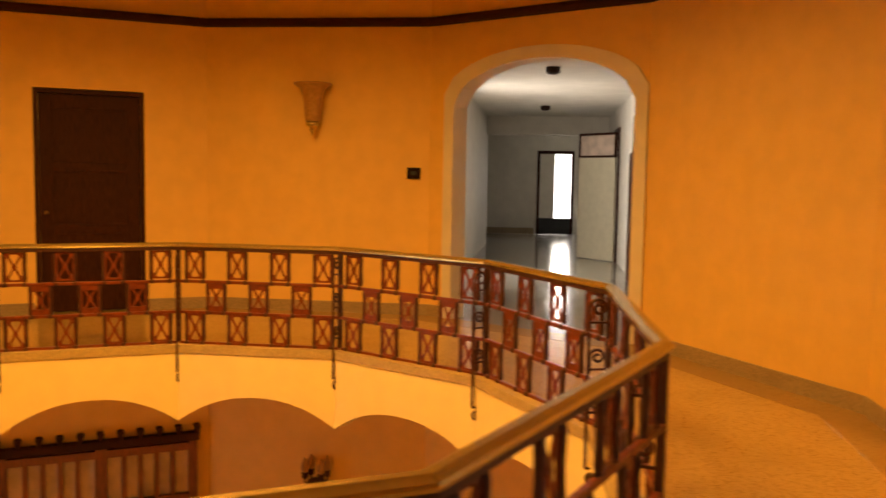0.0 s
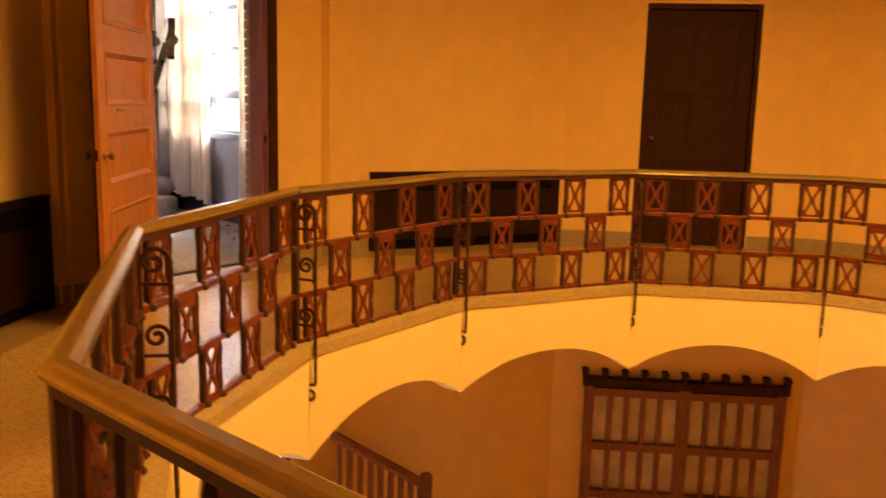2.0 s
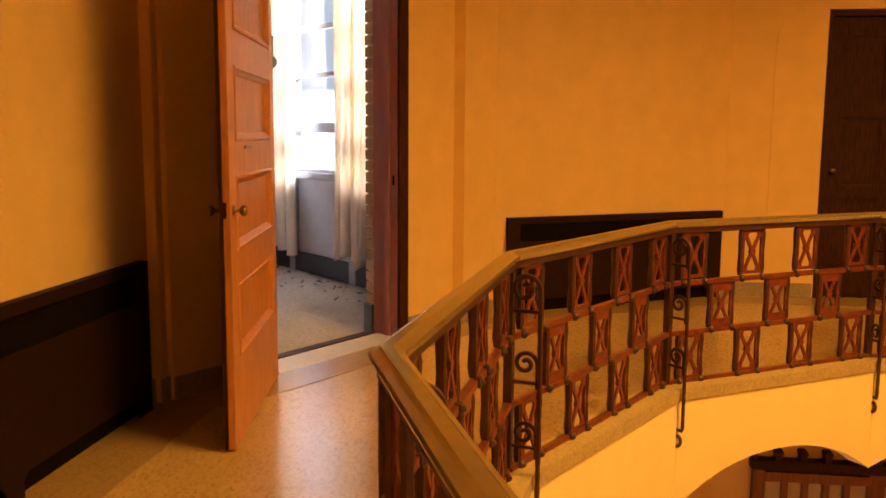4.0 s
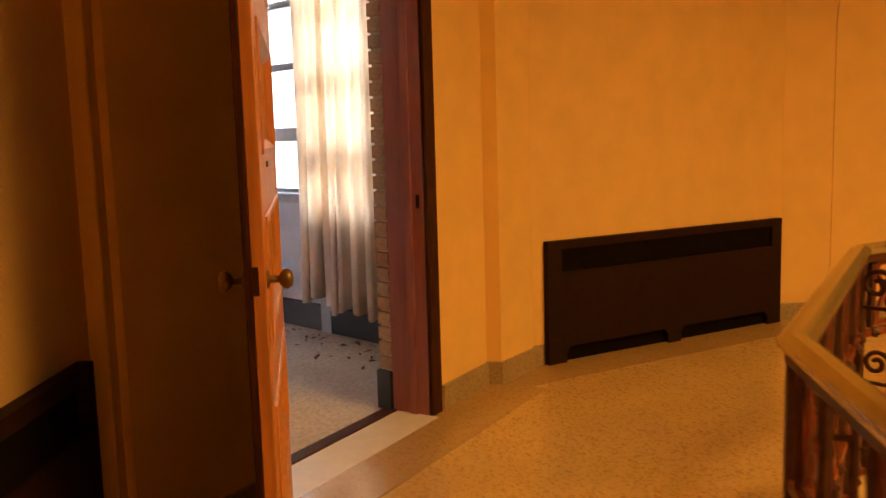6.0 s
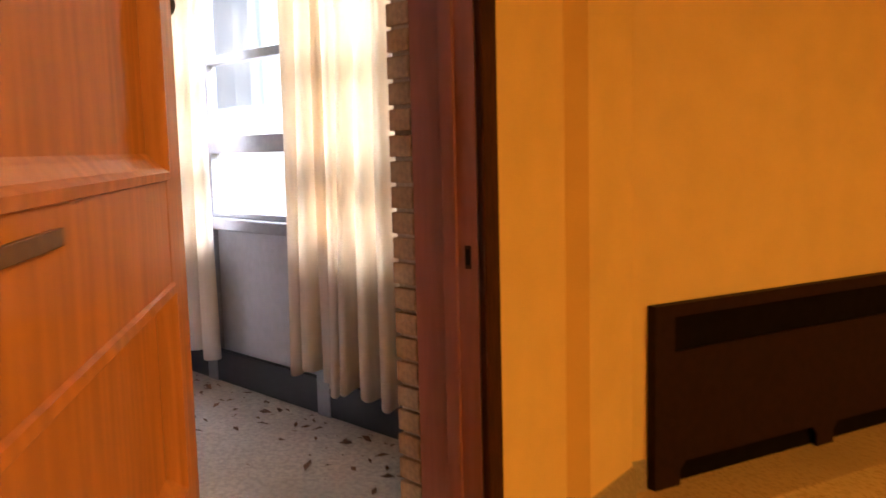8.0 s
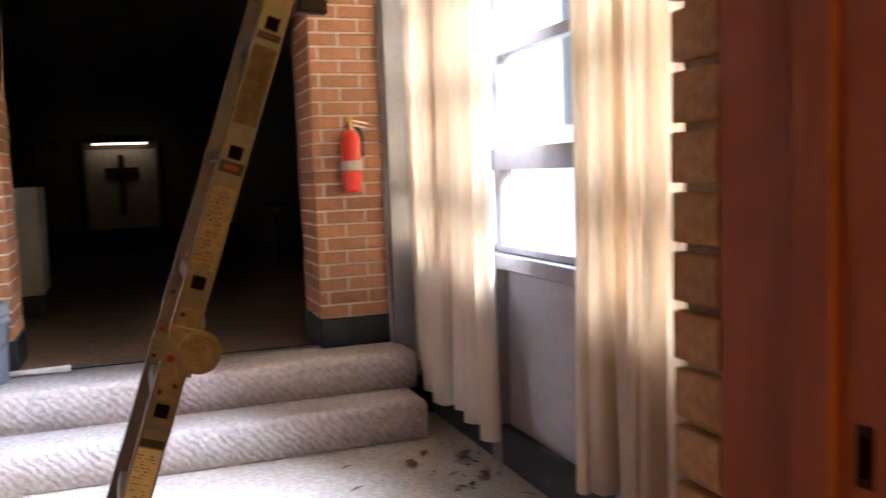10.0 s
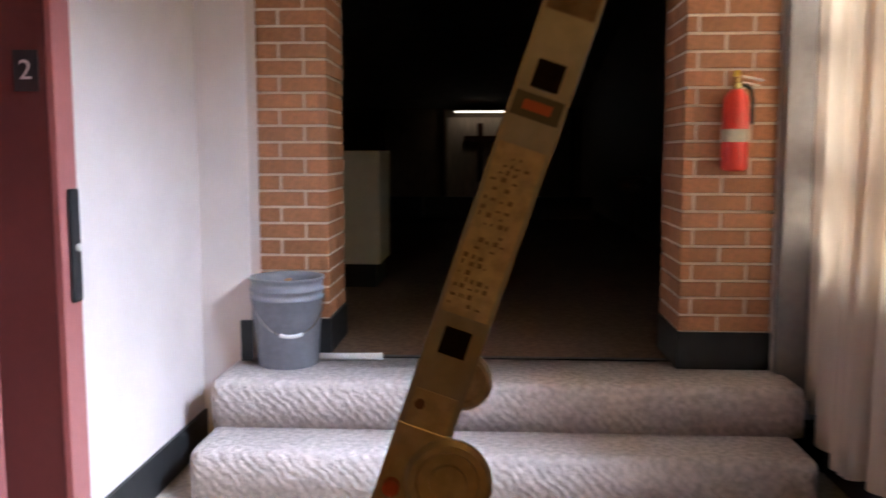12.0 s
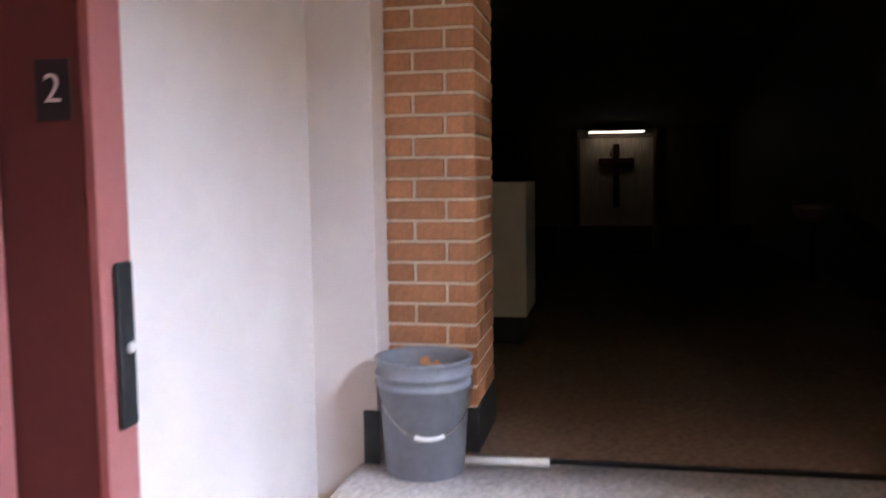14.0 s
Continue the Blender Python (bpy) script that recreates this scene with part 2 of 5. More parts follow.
nt.links.new(nt.nodes["Principled BSDF"].outputs[0], ms.inputs[1])
nt.links.new(tl.outputs[0], ms.inputs[2])
nt.links.new(ms.outputs[0], nt.nodes["Material Output"].inputs[0])


# ---------------------------------------------------------------- mesh helpers
def box(bm, x0, x1, y0, y1, z0, z1, m=None, bevel=0.0):
    g = bmesh.ops.create_cube(bm, size=1)
    vs = g["verts"]
    for v in vs:
        v.co = Vector(((x0 + x1) / 2 + v.co.x * (x1 - x0), (y0 + y1) / 2 + v.co.y * (y1 - y0), (z0 + z1) / 2 + v.co.z * (z1 - z0)))
    if bevel:
        es = list({e for v in vs for e in v.link_edges})
        out = bmesh.ops.bevel(bm, geom=es, offset=bevel, segments=2, affect="EDGES", profile=0.5)
        vs = list({v for f in out["faces"] for v in f.verts} | {v for v in vs if v.is_valid})
    if m is not None:
        bmesh.ops.transform(bm, matrix=m, verts=[v for v in vs if v.is_valid])
    return bm


def bx(*a, **k):
    return box(bmesh.new(), *a, **k)


def tube(bm, pts, r, n=8, closed=False):
    """A round bar along the points."""
    pts = [Vector(p) for p in pts]
    rings = []
    for i, p in enumerate(pts):
        a = pts[i - 1] if i else p
        b = pts[i + 1] if i + 1 < len(pts) else p
        d = (b - a).normalized()
        s = d.orthogonal().normalized() if not rings else (side - d * side.dot(d)).normalized()
        side = s
        u = d.cross(s)
        rr = r[i] if isinstance(r, (list, tuple)) else r
        rings.append([bm.verts.new(p + (s * math.cos(k * 2 * math.pi / n) + u * math.sin(k * 2 * math.pi / n)) * rr) for k in range(n)])
    for a, b in zip(rings, rings[1:]):
        for k in range(n):
            bm.faces.new((a[k], a[(k + 1) % n], b[(k + 1) % n], b[k]))
    bm.faces.new(rings[0][::-1])
    bm.faces.new(rings[-1])
    return bm


def turned(bm, prof, n=24, cap=True):
    """A turned body from (radius, height) pairs."""
    rings = []
    for r, z in prof:
        rings.append([bm.verts.new((r * math.cos(k * 2 * math.pi / n), r * math.sin(k * 2 * math.pi / n), z)) for k in range(n)])
    for a, b in zip(rings, rings[1:]):
        for k in range(n):
            bm.faces.new((a[k], a[(k + 1) % n], b[(k + 1) % n], b[k]))
    if cap:
        bm.faces.new(rings[0][::-1])
        bm.faces.new(rings[-1])
    return bm


def prism(bm, outline, y0, y1):
    """An outline of (x, z) pairs, pushed from y0 to y1."""
    a = [bm.verts.new((x, y0, z)) for x, z in outline]
    b = [bm.verts.new((x, y1, z)) for x, z in outline]
    n = len(outline)
    bm.faces.new(a)
    bm.faces.new(b[::-1])
    for i in range(n):
        bm.faces.new((a[i], b[i], b[(i + 1) % n], a[(i + 1) % n]))
    return bm


def finish(bm, name, material, smooth=False):
    bmesh.ops.recalc_face_normals(bm, faces=bm.faces)
    me = bpy.data.meshes.new(name)
    bm.to_mesh(me)
    bm.free()
    me.materials.append(material)
    if smooth:
        for p in me.polygons:
            p.use_smooth = True
    return me


def part(name, bm, material, parent, label="", m=None, smooth=False):
    me = bm if isinstance(bm, bpy.types.Mesh) else finish(bm, name, material, smooth)
    ob = new(name, me)
    ob.parent = parent
    if m is not None:
        ob.matrix_basis = m
    return tagged(ob, label)


def thing(name, label, category, m=None, group=""):
    ob = new(name)
    ob.empty_display_size = 0.1
    if m is not None:
        ob.matrix_basis = m
    return tagged(ob, label, category, group)


def solid(name, bm, material, label, category, m=None, kind="", smooth=False, group=""):
    ob = new(name, finish(bm, name, material, smooth))
    if m is not None:
        ob.matrix_basis = m
    return tagged(ob, label, category, group, kind)


def wside(theta):
    return side(theta, W + (-0.09 if theta == 105 else 0.0), WC)


# ---------------------------------------------------------------- rotunda: setting
HALF = W * math.tan(radians(15))
DU0, DU1, DTOP = -0.53, 0.465, 2.16     # doorway to the corridor


def wall_panel(name, theta, holes=(), arch=None, z0=0.0, z1=3.6, thick=0.19, material=None, label=""):
    """A wall of the twelve, mitred at the corners, with holes (u0, u1, z0, z1) or one arched opening (u0, u1, spring, rise)."""
    bm = bmesh.new()
    e = thick * math.tan(radians(15))

    def slab(u0, u1, a, b):
        l, r = (e if u0 <= -HALF + 1e-4 else 0), (e if u1 >= HALF - 1e-4 else 0)
        q = [(u0, 0), (u1, 0), (u1 + r, thick), (u0 - l, thick)]
        lo = [bm.verts.new((x, y, a)) for x, y in q]
        hi = [bm.verts.new((x, y, b)) for x, y in q]
        bm.faces.new(lo[::-1])
        bm.faces.new(hi)
        for i in range(4):
            bm.faces.new((lo[i], lo[(i + 1) % 4], hi[(i + 1) % 4], hi[i]))
    if arch:
        u0, u1, sp, rise = arch
        slab(-HALF, u0, z0, z1)
        slab(u1, HALF, z0, z1)
        n = 20
        pts = [(u0 + (u1 - u0) * i / n, sp + rise * (1 - (2 * i / n - 1) ** 2) ** 0.55) for i in range(n + 1)]
        prism(bm, [(u1, z1), (u0, z1)] + pts, 0, thick)
    elif holes:
        u0, u1, a, b = holes[0]
        slab(-HALF, u0, z0, z1)
        slab(u1, HALF, z0, z1)
        slab(u0, u1, b, z1)
        if a > z0:
            slab(u0, u1, z0, a)
    else:
        slab(-HALF, HALF, z0, z1)
    return solid(name, bm, material or M_WALL, label or "ochre painted plaster wall of the rotunda", "wall", wside(theta), "structure")


ARCH = (-0.85, 1.05, 2.08, 0.40)
OPEN_BACK = (-105, -135, -165)
walls = {}
for i in range(12):
    th = 15 + 30 * i
    th = th - 360 if th > 180 else th
    nm = "wall_%d" % (i + 1)
    if th == 105:
        walls[th] = wall_panel(nm, th, holes=((DU0 - 0.02, DU1 + 0.02, 0.0, DTOP),))
    elif th == 45:
        walls[th] = wall_panel(nm, th, holes=((-0.46, 0.54, 0.0, 2.17),))
    elif th == -15:
        walls[th] = wall_panel(nm, th, arch=ARCH)
    elif th in OPEN_BACK:
        walls[th] = wall_panel(nm, th, holes=((-HALF, HALF, 0.0, 2.75),))
    else:
        walls[th] = wall_panel(nm, th)
    # base along the foot of the wall
    runs = {105: ((-HALF, DU0 - 0.11), (DU1 + 0.11, HALF)), 45: ((-HALF, -0.47), (0.55, HALF)), -15: ((-HALF, ARCH[0] - 0.1), (HALF - 0.01, HALF)),
            75: ((-0.86, -0.75), (1.09, HALF)), 135: ((-HALF, -1.09), (0.99, HALF))}.get(th, () if th in OPEN_BACK else ((-HALF, HALF),))
    for a, b in runs:
        solid("baseboard", bx(a + 0.002, b - 0.002, -0.018, -0.001, 0, 0.115, bevel=0.004), M_BASE, "brown terrazzo baseboard along the wall", "baseboard", wside(th), "structure")
    # crown moulding
    bm = bmesh.new()
    k = math.tan(radians(15))
    prof = [(0, 0), (-0.05, 0.01), (-0.075, 0.04), (-0.07, 0.07), (-0.03, 0.085), (0, 0.085)]
    A = [bm.verts.new((-HALF - y * -k, y, CROWN + z)) for y, z in prof]
    B = [bm.verts.new((HALF + y * k, y, CROWN + z)) for y, z in prof]
    for v, (y, z) in zip(A, prof):
        v.co.x = -HALF - y * k
        v.co.y = y - 0.001
    for j in range(len(prof)):
        bm.faces.new((A[j], A[(j + 1) % 6], B[(j + 1) % 6], B[j]))
    bm.faces.new(A)
    bm.faces.new(B)
    solid("trim", bm, M_DARKWOOD, "dark wooden crown moulding round the rotunda", "moulding", wside(th), "structure")


def ring(bm, r0, r1, z0, z1, c0, c1):
    """A twelve-sided ring slab between two apothems."""
    f = 1 / math.cos(radians(15))
    def poly(r, c, z):
        return [bm.verts.new((c.x - r * f * math.sin(radians(30 * k)), c.y + r * f * math.cos(radians(30 * k)), z)) for k in range(12)]
    a, b, c, d = poly(r0, c0, z0), poly(r1, c1, z0), poly(r0, c0, z1), poly(r1, c1, z1)
    for k in range(12):
        j = (k + 1) % 12
        bm.faces.new((a[k], a[j], b[j], b[k]))
        bm.faces.new((c[k], d[k], d[j], c[j]))
        bm.faces.new((a[k], c[k], c[j], a[j]))
        bm.faces.new((b[k], b[j], d[j], d[k]))
    return bm


CORNERS = [Vector((x, y, 0)) for x, y in ((-0.05, 2.68), (-1.34, 2.34), (-2.31, 1.43), (-2.64, 0.06), (-2.27, -1.33), (-1.39, -2.46),
                                          (0.07, -3.12), (1.52, -2.90), (2.60, -1.84), (2.83, -0.21), (2.33, 1.36), (1.29, 2.32))]


def edge_ring(r0, r1, z0, z1):
    """A ring that follows the railing, between two offsets outwards."""
    bm = bmesh.new()
    def poly(o, z):
        return [bm.verts.new((c + c.normalized() * o).to_tuple()[:2] + (z,)) for c in CORNERS]
    a, b, c, d = poly(r0, z0), poly(r1, z0), poly(r0, z1), poly(r1, z1)
    for k in range(12):
        j = (k + 1) % 12
        bm.faces.new((a[k], a[j], b[j], b[k]))
        bm.faces.new((c[k], d[k], d[j], c[j]))
        bm.faces.new((a[k], c[k], c[j], a[j]))
        bm.faces.new((b[k], b[j], d[j], d[k]))
    return bm


def floor_ring(z0=-0.16, z1=0.0, k0=0.99):
    bm = bmesh.new()
    f = (W + 0.01) / math.cos(radians(15))
    a = [(c.x * k0, c.y * k0) for c in CORNERS]
    b = [(WC.x - f * math.sin(radians(30 * k)), WC.y + f * math.cos(radians(30 * k))) for k in range(12)]
    rings = [[bm.verts.new((x, y, z)) for x, y in q] for z in (z0, z1) for q in (a, b)]
    for k in range(12):
        j = (k + 1) % 12
        lo_a, lo_b, hi_a, hi_b = rings
        bm.faces.new((lo_a[k], lo_a[j], lo_b[j], lo_b[k]))
        bm.faces.new((hi_a[k], hi_b[k], hi_b[j], hi_a[j]))
        bm.faces.new((lo_a[k], hi_a[k], hi_a[j], lo_a[j]))
        bm.faces.new((lo_b[k], lo_b[j], hi_b[j], hi_b[k]))
    return bm


def bay(p, q, off=0.0):
    """A frame on a bay of the railing: x from p to q, y outwards."""
    r = (q - p).normalized()
    n = Vector((-r.y, r.x, 0))
    c = (p + q) / 2 + n * off
    return Matrix(((r.x, n.x, 0, c.x), (r.y, n.y, 0, c.y), (0, 0, 1, 0), (0, 0, 0, 1)))


solid("floor", floor_ring(), M_TERR, "tan speckled terrazzo gallery floor", "floor", kind="structure")
bm = bmesh.new()
for k in range(12):
    th = 15 + 30 * k
    if th in (195, 225, 255):
        continue
    b2 = prism(bmesh.new(), [(-HALF, 0), (HALF, 0), (HALF - 0.08, -0.30), (-HALF + 0.08, -0.30)], 0.0005, 0.004 if th != 105 else 0.0046)
    b2.transform(wside(th - 360 if th > 180 else th) @ Matrix(((1, 0, 0, 0), (0, 0, 1, 0), (0, 1, 0, 0), (0, 0, 0, 1))))
    me = bpy.data.meshes.new("tmp")
    b2.to_mesh(me)
    b2.free()
    bm.from_mesh(me)
    bpy.data.meshes.remove(me)
solid("floor_border", bm, M_BORDER, "darker brown terrazzo border along the wall", "floor", kind="structure")
solid("ceiling", ring(bmesh.new(), 0.05, W + 0.3, 3.6, 3.75, WC, WC), M_CEIL, "warm painted rotunda ceiling", "ceiling", kind="structure")
solid("lower_floor", ring(bmesh.new(), 0.05, W + 0.3, LOW - 0.1, LOW, WC, WC), M_TERR, "terrazzo floor of the storey below", "floor", kind="structure")
solid("kerb", edge_ring(-0.095, 0.06, -0.045, 0.014), M_KERB, "brown stone kerb under the railing", "kerb", kind="structure")

# scalloped fascia below the gallery edge, one arch a side, with a soffit behind it
SEG = RA * math.tan(radians(15))
fascia = thing("fascia", "pale yellow scalloped fascia under the gallery edge", "fascia")
fascia["kind"] = "structure"
for k in range(12):
    p, q = CORNERS[(k + 1) % 12], CORNERS[k]
    h = (q - p).length / 2 - 0.08 * math.tan(radians(15)) + 0.003
    n = 14
    low = [(-h + 2 * h * i / n, -0.61 + 0.22 * (1 - abs(2 * i / n - 1) ** 2.2)) for i in range(n + 1)]
    part("arched_panel", prism(bmesh.new(), [(h, -0.045), (-h, -0.045)] + low, 0.0, 0.14), M_FASCIA, fascia, "", bay(p, q, -0.08))
solid("soffit", floor_ring(-0.30, -0.17, 1.03), M_WALL, "plaster soffit under the gallery", "ceiling", kind="structure")
bm = bmesh.new()
for k in range(12):
    b2 = bx(-HALF - 0.1, HALF + 0.1, 0.0, 0.2, LOW, -0.29)
    b2.transform(wside(15 + 30 * k))
    me = bpy.data.meshes.new("tmp")
    b2.to_mesh(me)
    b2.free()
    bm.from_mesh(me)
    bpy.data.meshes.remove(me)
solid("lower_wall", bm, M_WALL, "ochre plaster wall of the storey below", "wall", kind="structure")


# ---------------------------------------------------------------- railing
def spiral(cx, cz, r, turns, start, sgn=1, n=26):
    pts = []
    for i in range(n + 1):
        t = i / n
        a = start + sgn * turns * 2 * math.pi * t
        rr = r * (1 - 0.78 * t)
        pts.append((cx + rr * math.cos(a), 0, cz + rr * math.sin(a)))
    return pts


PW, PH = 0.135, 0.225


def lattice_mesh(band=0.015):
    """A pierced iron panel: a frame, a saltire and round corners that leave four lobes."""
    bm = bmesh.new()
    w, h, t = PW / 2, PH / 2, 0.006
    for a, b, c, d in ((-w, -w + 0.013, -h, h), (w - 0.013, w, -h, h), (-w + 0.013, w - 0.013, h - band, h), (-w + 0.013, w - 0.013, -h, -h + band)):
        box(bm, a, b, -t, t, c, d)
    for s in (-1, 1):
        ang = math.atan2(2 * h - 0.03, s * (2 * w - 0.034))
        ln = math.hypot(w, h) - 0.02
        box(bm, -ln, ln, -t * 0.8, t * 0.8, -0.008, 0.008, m=pose(0, 0, 0, 0, -math.degrees(ang), 0))
    prism(bm, [(0.019 * math.cos(k * math.pi / 4), 0.019 * math.sin(k * math.pi / 4)) for k in range(8)], -t * 1.3, t * 1.3)
    for sx in (-1, 1):
        for sz in (-1, 1):
            cx, cz = sx * (w - 0.015), sz * (h - 0.014)
            prism(bm, [(cx, cz), (cx - sx * 0.026, cz), (cx - sx * 0.019, cz - sz * 0.020), (cx, cz - sz * 0.036)], -t * 0.7, t * 0.7)
    return finish(bm, "lattice_panel", M_RUST)


def post_mesh(scrolls):
    bm = bmesh.new()
    n = 30
    pts = [(0.0, 0, 0.80 - 1.10 * i / n) for i in range(n + 1)]
    if not scrolls:
        box(bm, -0.016, 0.016, -0.016, 0.016, 0.03, 0.80)
        return finish(bm, "post", M_IRON)
    tube(bm, [(0.03, 0, -0.195), (0.004, 0, -0.195)] + [(0, 0, -0.185 + 0.875 * i / n) for i in range(n + 1)] + spiral(0.055, 0.70, 0.055, 1.35, math.pi, -1),
         [0.008, 0.009] + [0.0085 + (0.002 if i % 2 else 0) for i in range(n + 1)] + [0.0095] * 27, 6)
    tube(bm, spiral(0.034, -0.246, 0.051, 1.2, math.pi / 2, -1), 0.009, 6)
    return finish(bm, "hanging_bar", M_IRON)


def scroll_mesh():
    bm = bmesh.new()
    tube(bm, [(0.0, 0, -0.09), (0.0, 0, -0.03)] + spiral(0.045, -0.0, 0.045, 1.4, math.pi, -1), 0.0085, 6)
    return finish(bm, "scroll", M_IRON, True)


RZ = 0.83                                  # top of the handrail
TIER = (0.145, 0.395, 0.655)               # middle heights of the three tiers
BARS = (0.022, 0.270, 0.520, 0.775)
lattice, full_lattice, post_m, hang_m, scroll_m = lattice_mesh(), lattice_mesh(0.042), post_mesh(False), post_mesh(True), scroll_mesh()
railing = thing("gallery_railing", "twelve-sided wrought iron gallery railing with a brass handrail", "railing")
HR = [(-0.032, 0.010), (-0.035, 0.020), (-0.033, 0.029), (-0.020, 0.036), (-0.012, 0.042), (0.012, 0.042), (0.020, 0.036), (0.033, 0.029), (0.035, 0.020), (0.032, 0.010)]


def baluster_mesh(h):
    bm = bmesh.new()
    tube(bm, [(0, 0, -h / 2), (0, 0, -h / 2 + 0.03), (0, 0, 0), (0, 0, h / 2 - 0.03), (0, 0, h / 2)], [0.012, 0.017, 0.013, 0.017, 0.012], 6)
    return finish(bm, "baluster", M_IRON)


bal_m = baluster_mesh(0.235)
knob_m = finish(turned(bmesh.new(), [(0.005, -0.020), (0.018, -0.010), (0.019, 0.005), (0.005, 0.018)], 8), "rivet", M_IRON)


def rail_side(p, q):
    """One straight bay of the railing from corner p to corner q (to the right as seen from the gallery's far side)."""
    d = (q - p)
    ln = d.length
    m = bay(p, q)
    k = math.tan(radians(15))
    bm = bmesh.new()
    A = [bm.verts.new((-ln / 2 - y * k, y, RZ - 0.04 + z)) for y, z in HR]
    B = [bm.verts.new((ln / 2 + y * k, y, RZ - 0.04 + z)) for y, z in HR]
    nh = len(HR)
    for j in range(nh):
        bm.faces.new((A[j], A[(j + 1) % nh], B[(j + 1) % nh], B[j]))
    bm.faces.new(A)
    bm.faces.new(B)
    part("handrail", bm, M_BRASS, railing, "worn brass handrail", m)
    part("rail_channel", bx(-ln / 2 + 0.004, ln / 2 - 0.004, -0.022, 0.022, RZ - 0.060, RZ - 0.0295, bevel=0.004), M_IRON, railing, "dark iron channel under the handrail", m)
    for z in BARS[:-1]:
        part("rail_bar", bx(-ln / 2 + 0.01, ln / 2 - 0.01, -0.014, 0.014, z - 0.012, z + 0.012, bevel=0.003), M_RUST, railing, "", m)
    pitch = (ln - 0.10) / 7
    for row, zz in enumerate(TIER):
        for i in range(7):
            x = -ln / 2 + 0.05 + pitch * (i + 0.5)
            here = (i % 2 == 0) if row != 1 else (i % 2 == 1)
            if here:
                part("lattice_panel", full_lattice if row == 1 else lattice, M_RUST, railing, "", m @ Matrix.Translation((x, 0, zz)))
                for s in (-1, 1):
                    part("baluster", bal_m, M_IRON, railing, "", m @ Matrix.Translation((x + s * (PW / 2 + 0.004), 0.004, zz)))
            for z in (BARS[row] + 0.002,) if here else ():
                for s in (-1, 1):
                    part("rivet", knob_m, M_IRON, railing, "", m @ Matrix.Translation((x + s * PW / 2, -0.014, z)) @ pose(0, 0, 0, 90, 0, 0))
    return m


def rail_post(p):
    c = p.normalized()
    a = math.degrees(math.atan2(-c.x, c.y))
    m = side(a, p.length)
    part("post", post_m, M_IRON, railing, "", m)
    inner = m @ Matrix.Translation((0, -0.115, 0))
    part("hanging_bar", hang_m, M_IRON, railing, "twisted iron bar ending in a scroll", inner @ pose(0, 0, 0, 0, 0, 90))
    for z in (0.17, 0.43):
        part("scroll", scroll_m, M_IRON, railing, "", inner @ Matrix.Translation((0, 0.008, z)) @ pose(0, 0, 0, 0, 0, 90))
    for z in (0.12, 0.36, 0.62):
        part("tie_bar", bx(-0.006, 0.006, -0.112, -0.012, z - 0.006, z + 0.006, bevel=0.002), M_IRON, railing, "", m)


for k in range(12):
    rail_side(CORNERS[(k + 1) % 12], CORNERS[k])
    rail_post(CORNERS[k])


# ---------------------------------------------------------------- rotunda: doors and fittings
def panel_door(parent, u0, u1, z0, z1, y0, y1, rows, material, two_columns=False, depth=0.013):
    """A framed door leaf in its own frame: stiles, rails and sunken panels with a bead."""
    st = 0.115
    hs = (z1 - z0 - 0.24 - 0.13 - 0.085 * (rows - 1)) / rows
    part("stile", bx(u0, u0 + st, y0, y1, z0, z1, bevel=0.003), material, parent)
    part("stile", bx(u1 - st, u1, y0, y1, z0, z1, bevel=0.003), material, parent)
    z = z0 + 0.24
    part("rail", bx(u0 + st, u1 - st, y0 + 0.001, y1 - 0.001, z0, z, bevel=0.003), material, parent)
    for i in range(rows):
        a, b = z, z + hs
        cols = ((u0 + st, u1 - st),) if not two_columns else ((u0 + st, (u0 + u1) / 2 - 0.05), ((u0 + u1) / 2 + 0.05, u1 - st))
        for c0, c1 in cols:
            part("panel", bx(c0 + 0.001, c1 - 0.001, y0 + depth, y1 - depth, a + 0.001, b - 0.001), material, parent)
            bm = bmesh.new()
            for yy, sg in ((y0, 1), (y1, -1)):
                t = 0.016
                ya, yb = sorted((yy + sg * 0.003, yy + sg * (depth + 0.002)))
                box(bm, c0, c0 + t, ya, yb, a, b)
                box(bm, c1 - t, c1, ya, yb, a, b)
                box(bm, c0 + t, c1 - t, ya, yb, a, a + t)
                box(bm, c0 + t, c1 - t, ya, yb, b - t, b)
            part("bead", bm, material, parent)
        if two_columns:
            part("mullion", bx((u0 + u1) / 2 - 0.05, (u0 + u1) / 2 + 0.05, y0 + 0.001, y1 - 0.001, a, b), material, parent)
        z = b + (0.085 if i < rows - 1 else 0.13)
        part("rail", bx(u0 + st, u1 - st, y0 + 0.001, y1 - 0.001, b, z, bevel=0.003), material, parent)


